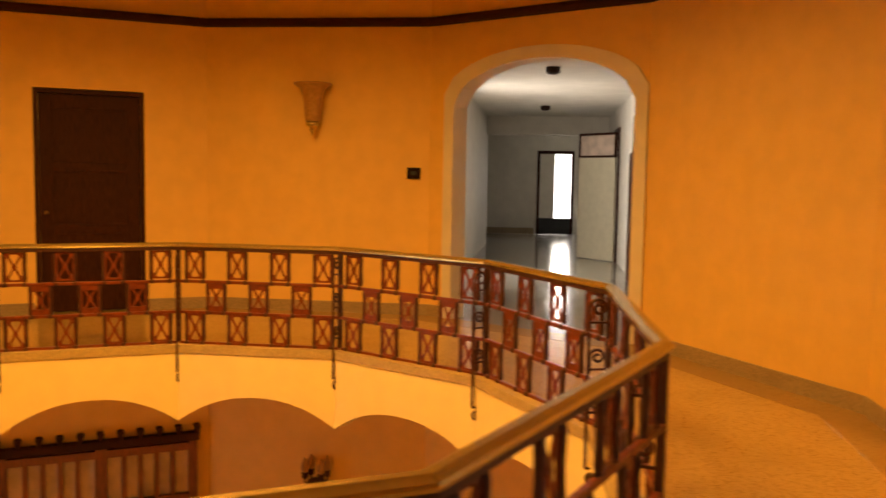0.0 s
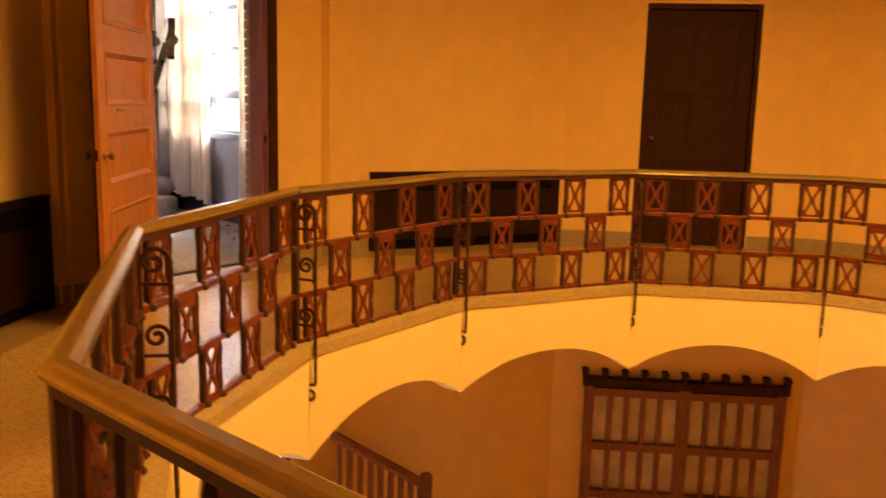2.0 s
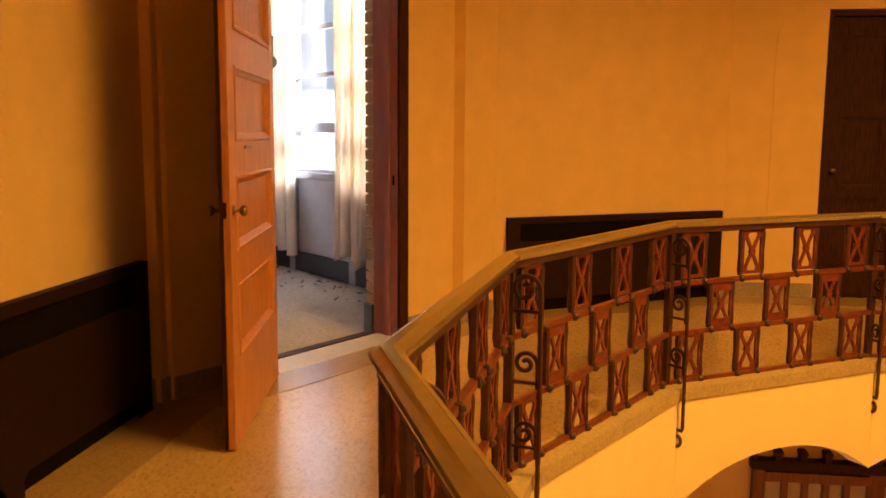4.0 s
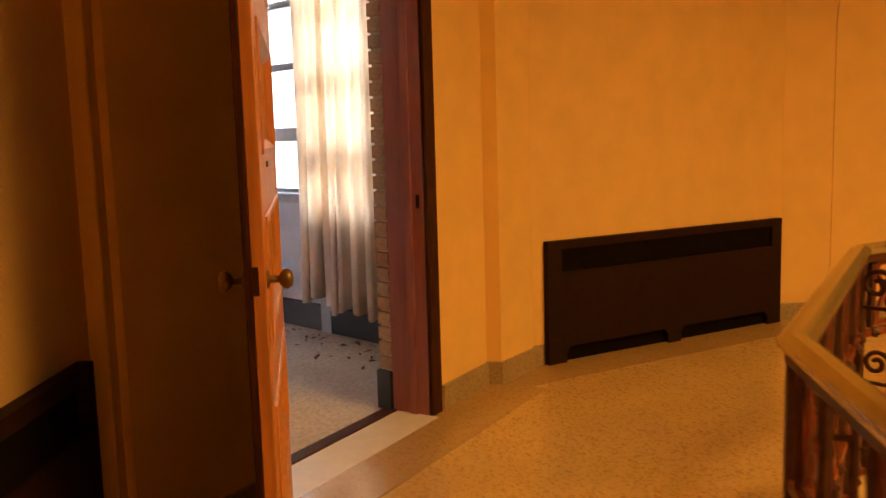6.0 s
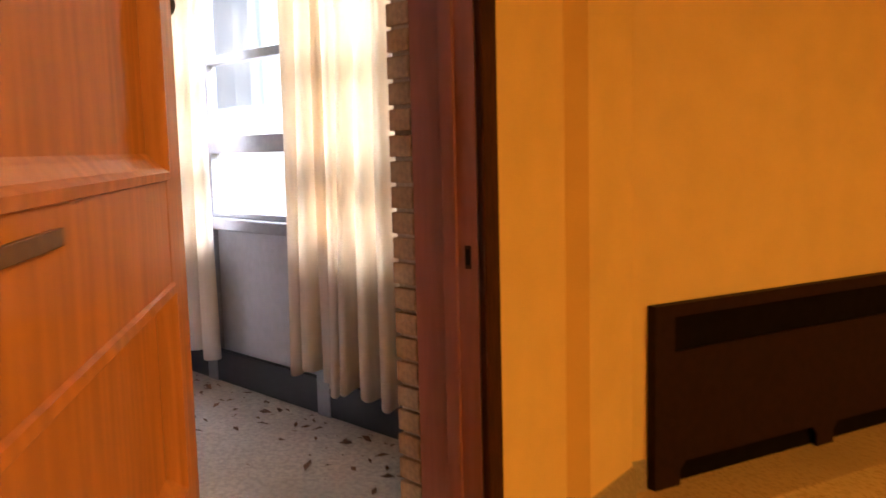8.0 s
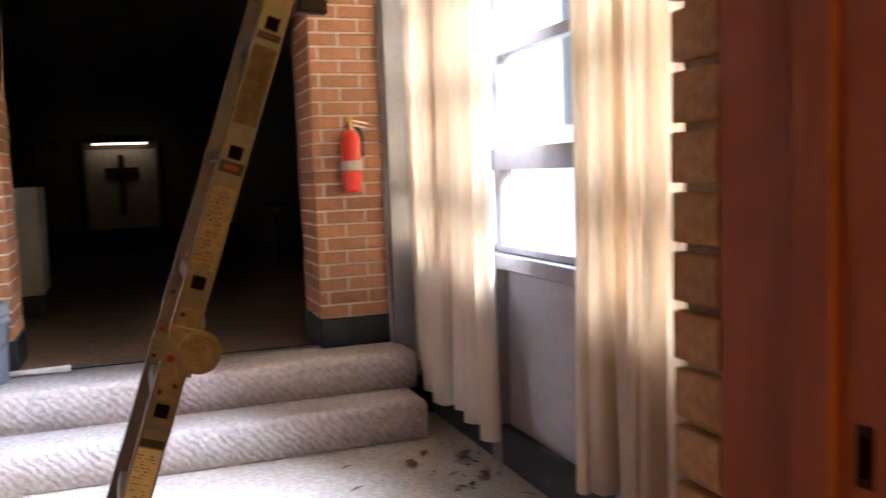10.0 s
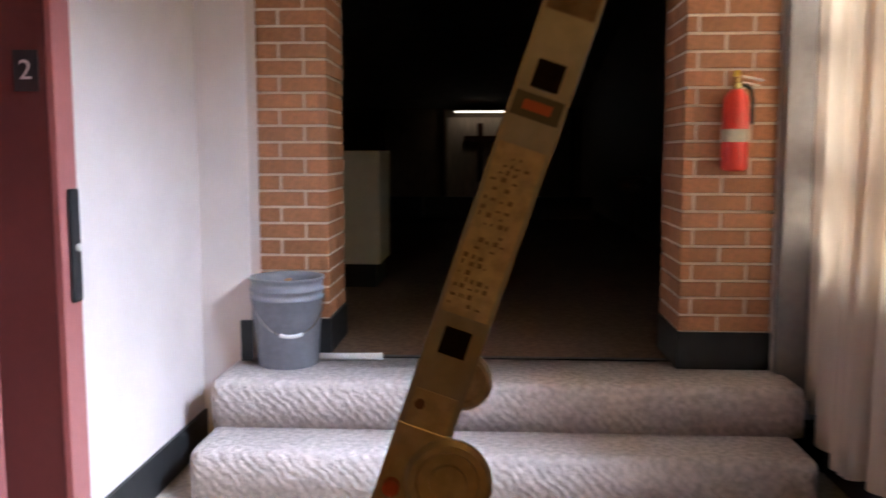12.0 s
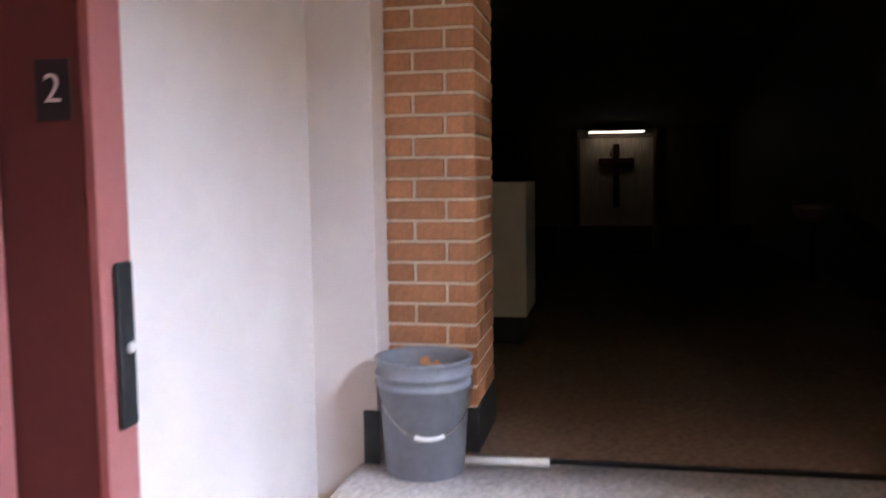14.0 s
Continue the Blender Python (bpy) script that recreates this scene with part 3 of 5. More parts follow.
def panel_leaf(parent, u0, u1, z0, z1, y0, y1, material):
    """A door leaf with four wide sunken panels, each in a raised sloping moulding."""
    st, low, ph, gap = 0.125, 0.35, 0.28, 0.145
    for a, b in ((u0, u0 + st), (u1 - st, u1)):
        part("stile", bx(a, b, y0, y1, z0, z1, bevel=0.003), material, parent)
    z = z0 + low
    part("rail", bx(u0 + st, u1 - st, y0 + 0.001, y1 - 0.001, z0, z, bevel=0.002), material, parent)
    for i in range(4):
        a, b = z, z + ph
        part("panel", bx(u0 + st, u1 - st, y0 + 0.001, y1 - 0.019, a, b), material, parent)
        bm = bmesh.new()
        loops = []
        for inset, y in ((-0.006, y1 - 0.001), (-0.004, y1 + 0.005), (0.006, y1 + 0.006), (0.012, y1 - 0.002), (0.024, y1 - 0.012), (0.030, y1 - 0.0185)):
            c0, c1, d0, d1 = u0 + st + inset, u1 - st - inset, a + inset, b - inset
            loops.append([bm.verts.new((x, y, w)) for x, w in ((c0, d0), (c1, d0), (c1, d1), (c0, d1))])
        for p, q in zip(loops, loops[1:]):
            for k in range(4):
                bm.faces.new((p[k], p[(k + 1) % 4], q[(k + 1) % 4], q[k]))
        part("moulding", bm, material, parent)
        z = b + gap if i < 3 else z1
        part("rail", bx(u0 + st, u1 - st, y0 + 0.001, y1 - 0.001, b, z, bevel=0.002), material, parent)


def knob_parts(parent, x, y0, y1, z):
    for yy, sg in ((y0, -1), (y1, 1)):
        rose = part("rose", turned(bmesh.new(), [(0.021, 0), (0.021, 0.003), (0.014, 0.006), (0.008, 0.008), (0.007, 0.028)], 20), M_OLDBRASS, parent, "", Matrix.Translation((x, yy, z)) @ pose(0, 0, 0, 90 if sg < 0 else -90, 0, 0), True)
        part("knob", turned(bmesh.new(), [(0.007, 0.024), (0.014, 0.028), (0.021, 0.036), (0.022, 0.043), (0.016, 0.052), (0.005, 0.055)], 20), M_OLDBRASS, rose, "tarnished brass door knob", None, True)


# closed dark door
dd = thing("door_1", "closed dark panelled wooden door in the ochre wall", "door", wside(45) @ Matrix.Translation((0.04, 0, 0)))
dd["kind"] = "structure"
panel_door(dd, -0.455, 0.455, 0.012, 2.12, 0.06, 0.10, 3, M_DARKWOOD, True)
part("door_frame", box(box(bx(-0.50, -0.46, 0.02, 0.12, 0, 2.165), 0.46, 0.50, 0.02, 0.12, 0, 2.165), -0.46, 0.46, 0.02, 0.12, 2.125, 2.165), M_DARKWOOD, dd)
knob_parts(dd, -0.40, 0.06, 0.10, 0.98)
# added slab out of view, stops light leaking in below the door
solid("closet_floor", bx(-0.6, 0.7, -0.02, 0.34, -0.1, -0.002), M_TERR, "added floor that stops light leaking under the closed door", "floor", wside(45), "structure")
solid("closet_back", bx(-0.7, 0.8, 0.30, 0.34, -0.1, 2.3), M_WALL, "plain wall behind the closed door", "wall", wside(45), "structure")

# doorway to the corridor: jambs, casing and the open leaf
dw = thing("doorway", "red-brown wooden doorway with a dark casing", "doorway", wside(105))
dw["kind"] = "structure"
for x0, x1, nm in ((DU0 - 0.018, DU0, "jamb"), (DU1, DU1 + 0.018, "jamb")):
    part(nm, bx(x0, x1, 0.0, 0.188, 0, DTOP - 0.02), M_REDWOOD, dw, "red-brown painted jamb")
part("jamb", bx(DU0, DU1, 0.0, 0.188, DTOP - 0.018, DTOP - 0.002), M_REDWOOD, dw)
for x0, x1 in ((DU0 - 0.10, DU0 - 0.002), (DU1 + 0.002, DU1 + 0.085)):
    part("casing", bx(x0, x1, -0.022, -0.001, 0, DTOP + 0.08, bevel=0.005), M_DARKWOOD, dw, "dark wooden casing")
part("casing", bx(DU0 - 0.10, DU1 + 0.10, -0.023, -0.0015, DTOP + 0.08, DTOP + 0.18, bevel=0.005), M_DARKWOOD, dw)
for x0, x1 in ((DU0, DU0 + 0.012), (DU1 - 0.012, DU1)):
    part("door_stop", bx(x0, x1, 0.055, 0.095, 0, DTOP - 0.02, bevel=0.002), M_REDWOOD, dw)
sp = part("strike_plate", bx(DU1 - 0.0015, DU1 + 0.001, 0.018, 0.036, 0.93, 0.99, bevel=0.0005), M_DARKWOOD, dw, "dark tarnished strike plate")
# black chip paints the darkness inside the latch hole
part("latch_hole", bx(DU1 - 0.0025, DU1 - 0.001, 0.021, 0.033, 0.94, 0.98), M_VOID, sp)
# pale slab whose tone also holds the daylight on the doorway floor
part("marble_sill", bx(DU0, DU1, -0.05, 0.169, 0.0, 0.0055), M_MARBLE, dw, "pale marble sill in the doorway, with daylight painted into its tone")
part("threshold", bx(DU0, DU1, 0.17, 0.24, 0.0, 0.012, bevel=0.003), M_DARKWOOD, dw)

HINGE = wside(105) @ Vector((DU0, -0.02, 0)) + Vector((0.060, -0.044, 0))
leaf = thing("panelled_door", "varnished orange-brown panelled door standing open", "door", Matrix.Translation(HINGE) @ pose(0, 0, 0, 0, 0, LEAF_YAW))
panel_leaf(leaf, 0.0, 1.07, 0.012, 2.12, -0.006, 0.022, M_LEAF)
# the hall side is darker than the room side
part("hall_face", box(bx(0.0, 1.07, -0.022, -0.0065, 0.012, 2.12, bevel=0.002), 0.14, 0.93, -0.024, -0.021, 0.30, 2.0), M_DARKWOOD, leaf, "dark hall side of the door")
part("card_holder", bx(0.62, 0.77, 0.0225, 0.027, 1.175, 1.189, bevel=0.001), M_OLDBRASS, leaf, "small brass card holder")
knob_parts(leaf, 1.015, -0.024, 0.022, 0.945)
part("lock_plate", bx(1.0695, 1.0715, -0.008, 0.008, 0.92, 0.98), M_DARKWOOD, leaf, "tarnished latch plate on the door's edge")
part("hinge_knuckle", tube(bmesh.new(), [(-0.006, 0.0, 0.25), (-0.006, 0.0, 0.35)], 0.008), M_BRASS, leaf)
part("hinge_knuckle", tube(bmesh.new(), [(-0.006, 0.0, 1.75), (-0.006, 0.0, 1.85)], 0.008), M_BRASS, leaf)


def radiator_cover(theta, u0, u1, h=0.68):
    rc = thing("radiator_cover", "dark brown metal radiator cover against the wall", "radiator", wside(theta), "radiator covers")
    y0, y1 = -0.046, -0.004
    part("front", box(box(box(bx(u0, u1, y0, y0 + 0.012, 0.09, h - 0.17), u0, u0 + 0.09, y0, y0 + 0.012, h - 0.17, h - 0.045), u1 - 0.09, u1, y0, y0 + 0.012, h - 0.17, h - 0.045), u0, u1, y0, y0 + 0.012, h - 0.045, h), M_GRATE, rc)
    part("top", bx(u0, u1, y0 + 0.012, y1, h - 0.012, h), M_GRATE, rc)
    for a in (u0, u1 - 0.012):
        part("end_panel", bx(a, a + 0.012, y0 + 0.012, y1, 0, h - 0.012), M_GRATE, rc)
    # flat black strip paints the shade in the slot; no bars
    gr = part("grille", bx(u0 + 0.02, u1 - 0.02, y0 + 0.016, y0 + 0.020, h - 0.18, h - 0.04), M_VOID, rc, "black strip painted for the shaded slot of the grille")
    mid = (u0 + u1) / 2
    for a, b in ((u0, u0 + 0.12), (mid - 0.05, mid + 0.05), (u1 - 0.12, u1)):
        part("foot", prism(bmesh.new(), [(a, 0), (b, 0), (b, 0.06), (b + 0.03 if b < u1 - 0.01 else b, 0.092), (a - 0.03 if a > u0 + 0.01 else a, 0.092), (a, 0.06)], y0 + 0.0005, y0 + 0.0115), M_GRATE, rc)
    # black sheet on the wall paints the shade behind the cover
    part("backing", bx(u0 + 0.013, u1 - 0.013, y1 - 0.006, y1, 0.002, h - 0.014), M_VOID, rc, "black sheet that stands in for the shaded space behind the cover")
    return rc


radiator_cover(75, -0.74, 1.09, 0.67)
radiator_cover(135, -1.08, 0.95)

# pilasters at the corners beside the doorway
def pilaster(theta, u0, u1, out, z1=3.5):
    p = solid("pilaster", bx(u0, u1, -out, 0.02, 0.0, z1, bevel=0.006), M_WALL, "shallow ochre plaster pilaster at the corner", "pilaster", wside(theta), "structure")
    part("base", bx(u0 - 0.012, u1 + 0.012, -out - 0.014, -out + 0.002, 0, 0.117, bevel=0.003), M_BASE, p, "brown terrazzo base block")


def upright(pts, z0, z1):
    """A vertical prism over a plan outline."""
    bm = bmesh.new()
    lo = [bm.verts.new((x, y, z0)) for x, y in pts]
    hi = [bm.verts.new((x, y, z1)) for x, y in pts]
    bm.faces.new(lo)
    bm.faces.new(hi)
    for i in range(len(pts)):
        j = (i + 1) % len(pts)
        bm.faces.new((lo[i], lo[j], hi[j], hi[i]))
    bmesh.ops.recalc_face_normals(bm, faces=bm.faces[:])
    return bm


p = solid("pilaster", upright(((-4.452, 0.125), (-4.372, 0.175), (-4.432, 0.50), (-4.55, 0.42)), 0.0, 3.5), M_WALL, "ochre plaster pilaster with a shaded return beside the doorway", "pilaster", None, "structure")
part("base", upright(((-4.450, 0.108), (-4.356, 0.166), (-4.416, 0.502), (-4.436, 0.498), (-4.378, 0.180), (-4.460, 0.128)), 0.0, 0.117), M_BASE, p, "brown terrazzo base")
pilaster(135, HALF - 0.10, HALF + 0.02, 0.05)


def blind_arch(theta, u0, u1, spring, rise, w=0.03):
    """A shallow raised band that follows an arch."""
    n = 18
    inn = [(u0, 0.12), (u0, spring)] + [((u0 + u1) / 2 - (u1 - u0) / 2 * math.cos(math.pi * i / n), spring + rise * math.sin(math.pi * i / n)) for i in range(1, n)] + [(u1, spring), (u1, 0.12)]
    out = []
    for x, z in inn:
        k = 1 + 2 * w / (u1 - u0)
        out.append(((u0 + u1) / 2 + (x - (u0 + u1) / 2) * k, z + (w if z > spring else 0)))
    bm = bmesh.new()
    for yy in (-0.006,):
        for (a, b), (c, d) in zip(zip(inn, inn[1:]), zip(out, out[1:])):
            prism(bm, [a, b, d, c], yy, 0.004)
    solid("trim", bm, M_WALL, "ochre plaster band of a blind arch", "moulding", wside(theta), "structure")


blind_arch(45, -0.80, 1.06, 1.90, 0.50)

# archway surround and the hall beyond it
u0, u1, spz, rise = ARCH
n = 20
inn = [(u0, 0.0)] + [(u0 + (u1 - u0) * i / n, spz + rise * (1 - (2 * i / n - 1) ** 2) ** 0.55) for i in range(n + 1)] + [(u1, 0.0)]
cx = (u0 + u1) / 2
outl = [(cx + (x - cx) * (1 + 0.20 / (u1 - u0)), z + (0.10 if z > 0.1 else 0)) for x, z in inn]
bm = bmesh.new()
for (a, b), (c, d) in zip(zip(inn, inn[1:]), zip(outl, outl[1:])):
    prism(bm, [a, b, d, c], -0.03, 0.002)
solid("archway_surround", bm, M_HALLW, "pale plaster band round the hall archway", "archway", wside(-15), "structure")


def lining(t):
    return [(cx + (x - cx) * (1 - 2 * t / (u1 - u0)), z - (t if z > 0.1 else 0)) for x, z in inn]


bm = bmesh.new()
for (a, b), (c, d) in zip(zip(inn, inn[1:]), zip(lining(0.012), lining(0.012)[1:])):
    prism(bm, [a, b, d, c], -0.031, 0.20)
solid("archway_reveal", bm, M_HALLW, "pale plaster reveal of the hall archway", "archway", wside(-15), "structure")


# wall sconce, thermostat
def wall_sconce(theta, u, z):
    s = thing("wall_sconce", "amber glass trumpet-shaped wall sconce", "wall lamp", wside(theta) @ Matrix.Translation((u, -0.115, z)) @ Matrix.Scale(1.14, 4))
    part("shade", turned(bmesh.new(), [(0.06, -0.20), (0.07, -0.16), (0.075, -0.06), (0.085, 0.02), (0.11, 0.08), (0.165, 0.12), (0.16, 0.13), (0.10, 0.088), (0.07, 0.02), (0.055, -0.18)], 28, False), M_GLASSLAMP, s, "", None, True)
    part("finial", turned(bmesh.new(), [(0.055, -0.20), (0.06, -0.225), (0.04, -0.245), (0.022, -0.255), (0.03, -0.275), (0.012, -0.30), (0.004, -0.325)], 20), M_BRASS, s, "", None, True)
    part("bracket", tube(bmesh.new(), [(0, 0.098, -0.12), (0, 0.05, -0.14), (0, 0.0, -0.20)], 0.012), M_BRASS, s)
    part("backplate", turned(bmesh.new(), [(0.04, 0), (0.04, 0.008), (0.02, 0.014)], 16), M_BRASS, s, "", Matrix.Translation((0, 0.099, -0.12)) @ pose(0, 0, 0, 90, 0, 0))


wall_sconce(15, -0.01, 2.14)
th = thing("thermostat", "small dark wall thermostat on the ochre wall", "thermostat", wside(15) @ Matrix.Translation((0.99, 0, 1.42)))
part("cover", bx(-0.065, 0.065, -0.03, -0.001, -0.055, 0.055, bevel=0.006), M_GRATE, th)
part("dial", bx(-0.03, 0.03, -0.034, -0.0295, -0.02, 0.02, bevel=0.001), M_BLACK, th)

# side hall behind the walk's start, and the wall round it
for nm, a in (("alcove_floor", (-3.2, 3.2, 4.1, 8.2, -0.15, -0.002)), ("alcove_ceiling", (-3.2, 3.2, 4.2, 8.2, 2.9, 3.0)), ("alcove_wall_end", (-3.2, 3.2, 8.0, 8.2, 0, 3.0)),
              ("alcove_wall_side", (-3.2, -3.0, 4.4, 8.2, 0, 3.0)), ("alcove_wall_far", (3.0, 3.2, 4.4, 8.2, 0, 3.0))):
    solid(nm, bx(*a), M_TERR if "floor" in nm else M_WALL, "plain ochre surface closing the side hall", "wall", side(-140, 0, WC), "structure")


# ---------------------------------------------------------------- hall beyond the archway
def hallbox(name, a, material, label, cat):
    return solid(name, bx(*a), material, label, cat, HALL, "structure")


HC = 2.62
def hallslab(name, near, z0, z1, material, label, cat):
    """A slab over the hall whose near edge follows the rotunda's wall."""
    q = [(-0.75, 0.43 + near), (2.1, -1.21 + near), (2.1, 13.4), (-2.9, 13.4), (-2.9, 9.3), (-0.75, 9.3)]
    bm = bmesh.new()
    lo, hi = [bm.verts.new((x, y, z0)) for x, y in q], [bm.verts.new((x, y, z1)) for x, y in q]
    bm.faces.new(lo)
    bm.faces.new(hi)
    for k in range(6):
        bm.faces.new((lo[k], lo[(k + 1) % 6], hi[(k + 1) % 6], hi[k]))
    return solid(name, bm, material, label, cat, HALL, "structure")


hallslab("hall_floor", -0.32, -0.12, -0.004, M_HALLF, "polished dark hall floor with reflections", "floor")
hallslab("hall_ceiling", -0.03, HC, HC + 0.1, M_HALLW, "pale hall ceiling", "ceiling")
hallbox("hall_wall_west", (-0.72, -0.52, 0.42, 9.4, 0, HC), M_HALLW, "pale plaster hall wall", "wall")
hallbox("hall_bay_return", (-2.8, -0.72, 9.2, 9.4, 0, HC), M_HALLW, "pale plaster return of the side bay", "wall")
hallbox("hall_bay_wall", (-2.9, -2.7, 9.4, 13.4, 0, HC), M_HALLW, "pale plaster wall of the side bay", "wall")
hallbox("hall_wall_east", (1.9, 2.1, -1.05, 13.4, 0, HC), M_HALLW, "pale plaster hall wall with doors", "wall")
hallbox("hall_end_wall", (-2.9, 0.45, 13.0, 13.2, 0, HC), M_HALLW, "pale plaster wall at the hall's end", "wall")
hallbox("hall_end_wall_side", (1.35, 2.1, 13.0, 13.2, 0, HC), M_HALLW, "pale plaster wall at the hall's end", "wall")
hallbox("hall_end_head", (0.45, 1.35, 13.0, 13.2, 2.05, HC), M_HALLW, "pale plaster above the end door", "wall")
hallbox("hall_base", (-2.7, 0.4, 12.97, 12.998, 0, 0.15), M_BASE, "dark base along the hall's end wall", "baseboard")
hallbox("hall_beam", (-0.52, 1.9, 9.1, 9.5, 2.25, HC), M_HALLW, "plaster beam across the hall", "beam")
hallbox("hall_outdoors", (-0.5, 2.3, 14.6, 14.62, -0.2, 3.0), M_SKY, "bright daylight outside the hall's end door", "backdrop")
hd = thing("hall_end_door", "dark frame of the bright door at the hall's end", "door", HALL @ Matrix.Translation((0.90, 13.0, 0)))
part("frame", box(box(bx(-0.45, -0.38, -0.03, 0.08, 0, 2.05), 0.38, 0.45, -0.03, 0.08, 0, 2.05), -0.38, 0.38, -0.03, 0.08, 1.97, 2.05), M_DARKWOOD, hd)
part("kick_panel", bx(-0.38, 0.38, -0.02, 0.03, 0.0, 0.40), M_BLACK, hd, "black lower panel")
part("side_panel", bx(-0.38, -0.02, 0.0, 0.04, 0.40, 1.97), M_HALLW, hd)
for yy, op in ((6.2, 38), (2.6, 0), (0.6, 0)):
    d = thing("hall_side_door", "pale hall door standing ajar in a dark frame" if op else "dark closed hall door", "door", HALL @ Matrix.Translation((1.895, yy, 0)))
    part("frame", box(box(bx(-0.03, 0.0, -0.07, 0.0, 0, 2.25), -0.03, 0.0, 0.95, 1.02, 0, 2.25), -0.03, 0.0, 0.0, 0.95, 2.18, 2.25), M_DARKWOOD, d)
    lf = part("leaf", bx(-0.04, 0.0, 0.0, 0.93, 0.01, 1.75, bevel=0.003), M_CREAMBOX if op else M_DARKWOOD, d, "", pose(-0.035, 0, 0, 0, 0, op))
    if op:
        part("transom", bx(-0.03, -0.01, 0.03, 0.90, 1.79, 2.13), M_DULLGLASS, lf, "grey glass above the leaf")
        part("transom_frame", box(box(box(bx(-0.045, 0.0, 0.0, 0.93, 1.752, 1.788), -0.045, 0.0, 0.0, 0.93, 2.132, 2.17), -0.045, 0.0, 0.0, 0.03, 1.789, 2.131), -0.045, 0.0, 0.90, 0.93, 1.789, 2.131), M_DARKWOOD, lf)
    else:
        part("transom", bx(-0.028, -0.002, 0.0, 0.95, 1.78, 2.18), M_DULLGLASS, d)
hw = thing("hall_side_opening", "pale frame of a bright side doorway in the hall", "doorway", HALL @ Matrix.Translation((-0.52, 3.4, 0)))
part("frame", box(box(bx(0.001, 0.03, -0.50, -0.42, 0, 2.1), 0.001, 0.03, 0.42, 0.50, 0, 2.1), 0.001, 0.03, -0.42, 0.42, 2.02, 2.1), M_HALLW, hw)
sd = thing("smoke_detector", "small round ceiling fitting in the hall", "ceiling fitting", HALL @ Matrix.Translation((0.75, 1.2, HC)))
part("body", turned(bmesh.new(), [(0.05, -0.08), (0.08, -0.06), (0.08, -0.001)], 20), M_GRATE, sd)
copy_thing(sd, HALL @ Matrix.Translation((0.65, 6.5, HC)))


# ---------------------------------------------------------------- storey below
def gate(theta, u0, u1, top):
    g = thing("lattice_gate", "dark red-brown wooden double gate with a battlemented top", "gate", wside(theta) @ Matrix.Translation((0, -0.05, 0)))
    mid = (u0 + u1) / 2
    for a, b in ((u0, u0 + 0.09), (u1 - 0.09, u1), (mid - 0.06, mid + 0.06)):
        part("stile", bx(a, b, -0.04, 0.04, LOW, top - 0.14, bevel=0.004), M_RUSTWOOD, g)
    for z in (top - 0.20, top - 0.74, LOW + 0.02, LOW + 0.9):
        part("rail", bx(u0 + 0.09, u1 - 0.09, -0.035, 0.035, z - 0.04, z + 0.04, bevel=0.004), M_RUSTWOOD, g)
    part("head", bx(u0 - 0.02, u1 + 0.02, -0.06, 0.045, top - 0.14, top - 0.06, bevel=0.006), M_DARKWOOD, g)
    n = 11
    for i in range(n):
        x = u0 + (u1 - u0) * i / (n - 1)
        part("merlon", prism(bmesh.new(), [(x - 0.025, top - 0.06), (x + 0.025, top - 0.06), (x + 0.025, top - 0.02), (x + 0.035, top + 0.0), (x + 0.025, top + 0.02), (x - 0.025, top + 0.02), (x - 0.035, top), (x - 0.025, top - 0.02)], -0.05, 0.04), M_DARKWOOD, g)
    for a, b in ((u0 + 0.09, mid - 0.06), (mid + 0.06, u1 - 0.09)):
        for i in range(1, 5):
            x = a + (b - a) * i / 5
            part("slat", bx(x - 0.024, x + 0.024, -0.025, 0.025, LOW + 0.06, top - 0.24, bevel=0.003), M_RUSTWOOD, g)
        part("backing", bx(a, b, 0.03, 0.036, LOW + 0.06, top - 0.24), M_DULLGLASS, g, "dusty pane behind the slats")


M_RUSTWOOD = mat("red_stained_wood", (0.20, 0.062, 0.028), 0.45, grain=0.35, gscale=12, stretch=(5, 5, 0.6), bump=0.08, bscale=30)
gate(45, -0.84, 1.02, -1.22)


def candle_sconce(theta, u, z):
    s = thing("candle_sconce", "dark iron wall sconce with four flame-shaped glass candles", "wall lamp", wside(theta) @ Matrix.Translation((u, -0.14, z)), "lower wall sconces")
    part("stem", turned(bmesh.new(), [(0.004, -0.42), (0.03, -0.38), (0.022, -0.33), (0.05, -0.27), (0.028, -0.21), (0.045, -0.15), (0.10, -0.09), (0.085, -0.06), (0.03, -0.05)], 18), M_IRON, s, "", None, True)
    part("arm", tube(bmesh.new(), [(0, 0.138, -0.16), (0, 0.08, -0.20), (0, 0, -0.16)], 0.014), M_IRON, s)
    for k in range(4):
        x, y = 0.125 * math.cos(0.6 + k * math.pi / 2), 0.085 * math.sin(0.6 + k * math.pi / 2)
        part("branch", tube(bmesh.new(), [(0, 0, -0.10), (x * 0.6, y * 0.6, -0.115), (x, y, -0.07), (x, y, -0.03)], 0.010, 6), M_IRON, s)
        cup = part("cup", turned(bmesh.new(), [(0.015, -0.04), (0.034, -0.02), (0.028, 0.012), (0.040, 0.022), (0.020, 0.026)], 12), M_IRON, s, "", Matrix.Translation((x, y, 0)), True)
        part("candle_glass", turned(bmesh.new(), [(0.020, 0.024), (0.038, 0.06), (0.040, 0.09), (0.030, 0.13), (0.014, 0.165), (0.003, 0.185)], 14), M_GLASSLAMP, cup, "pale flame-shaped glass", None, True)


candle_sconce(15, 0.05, -1.65)
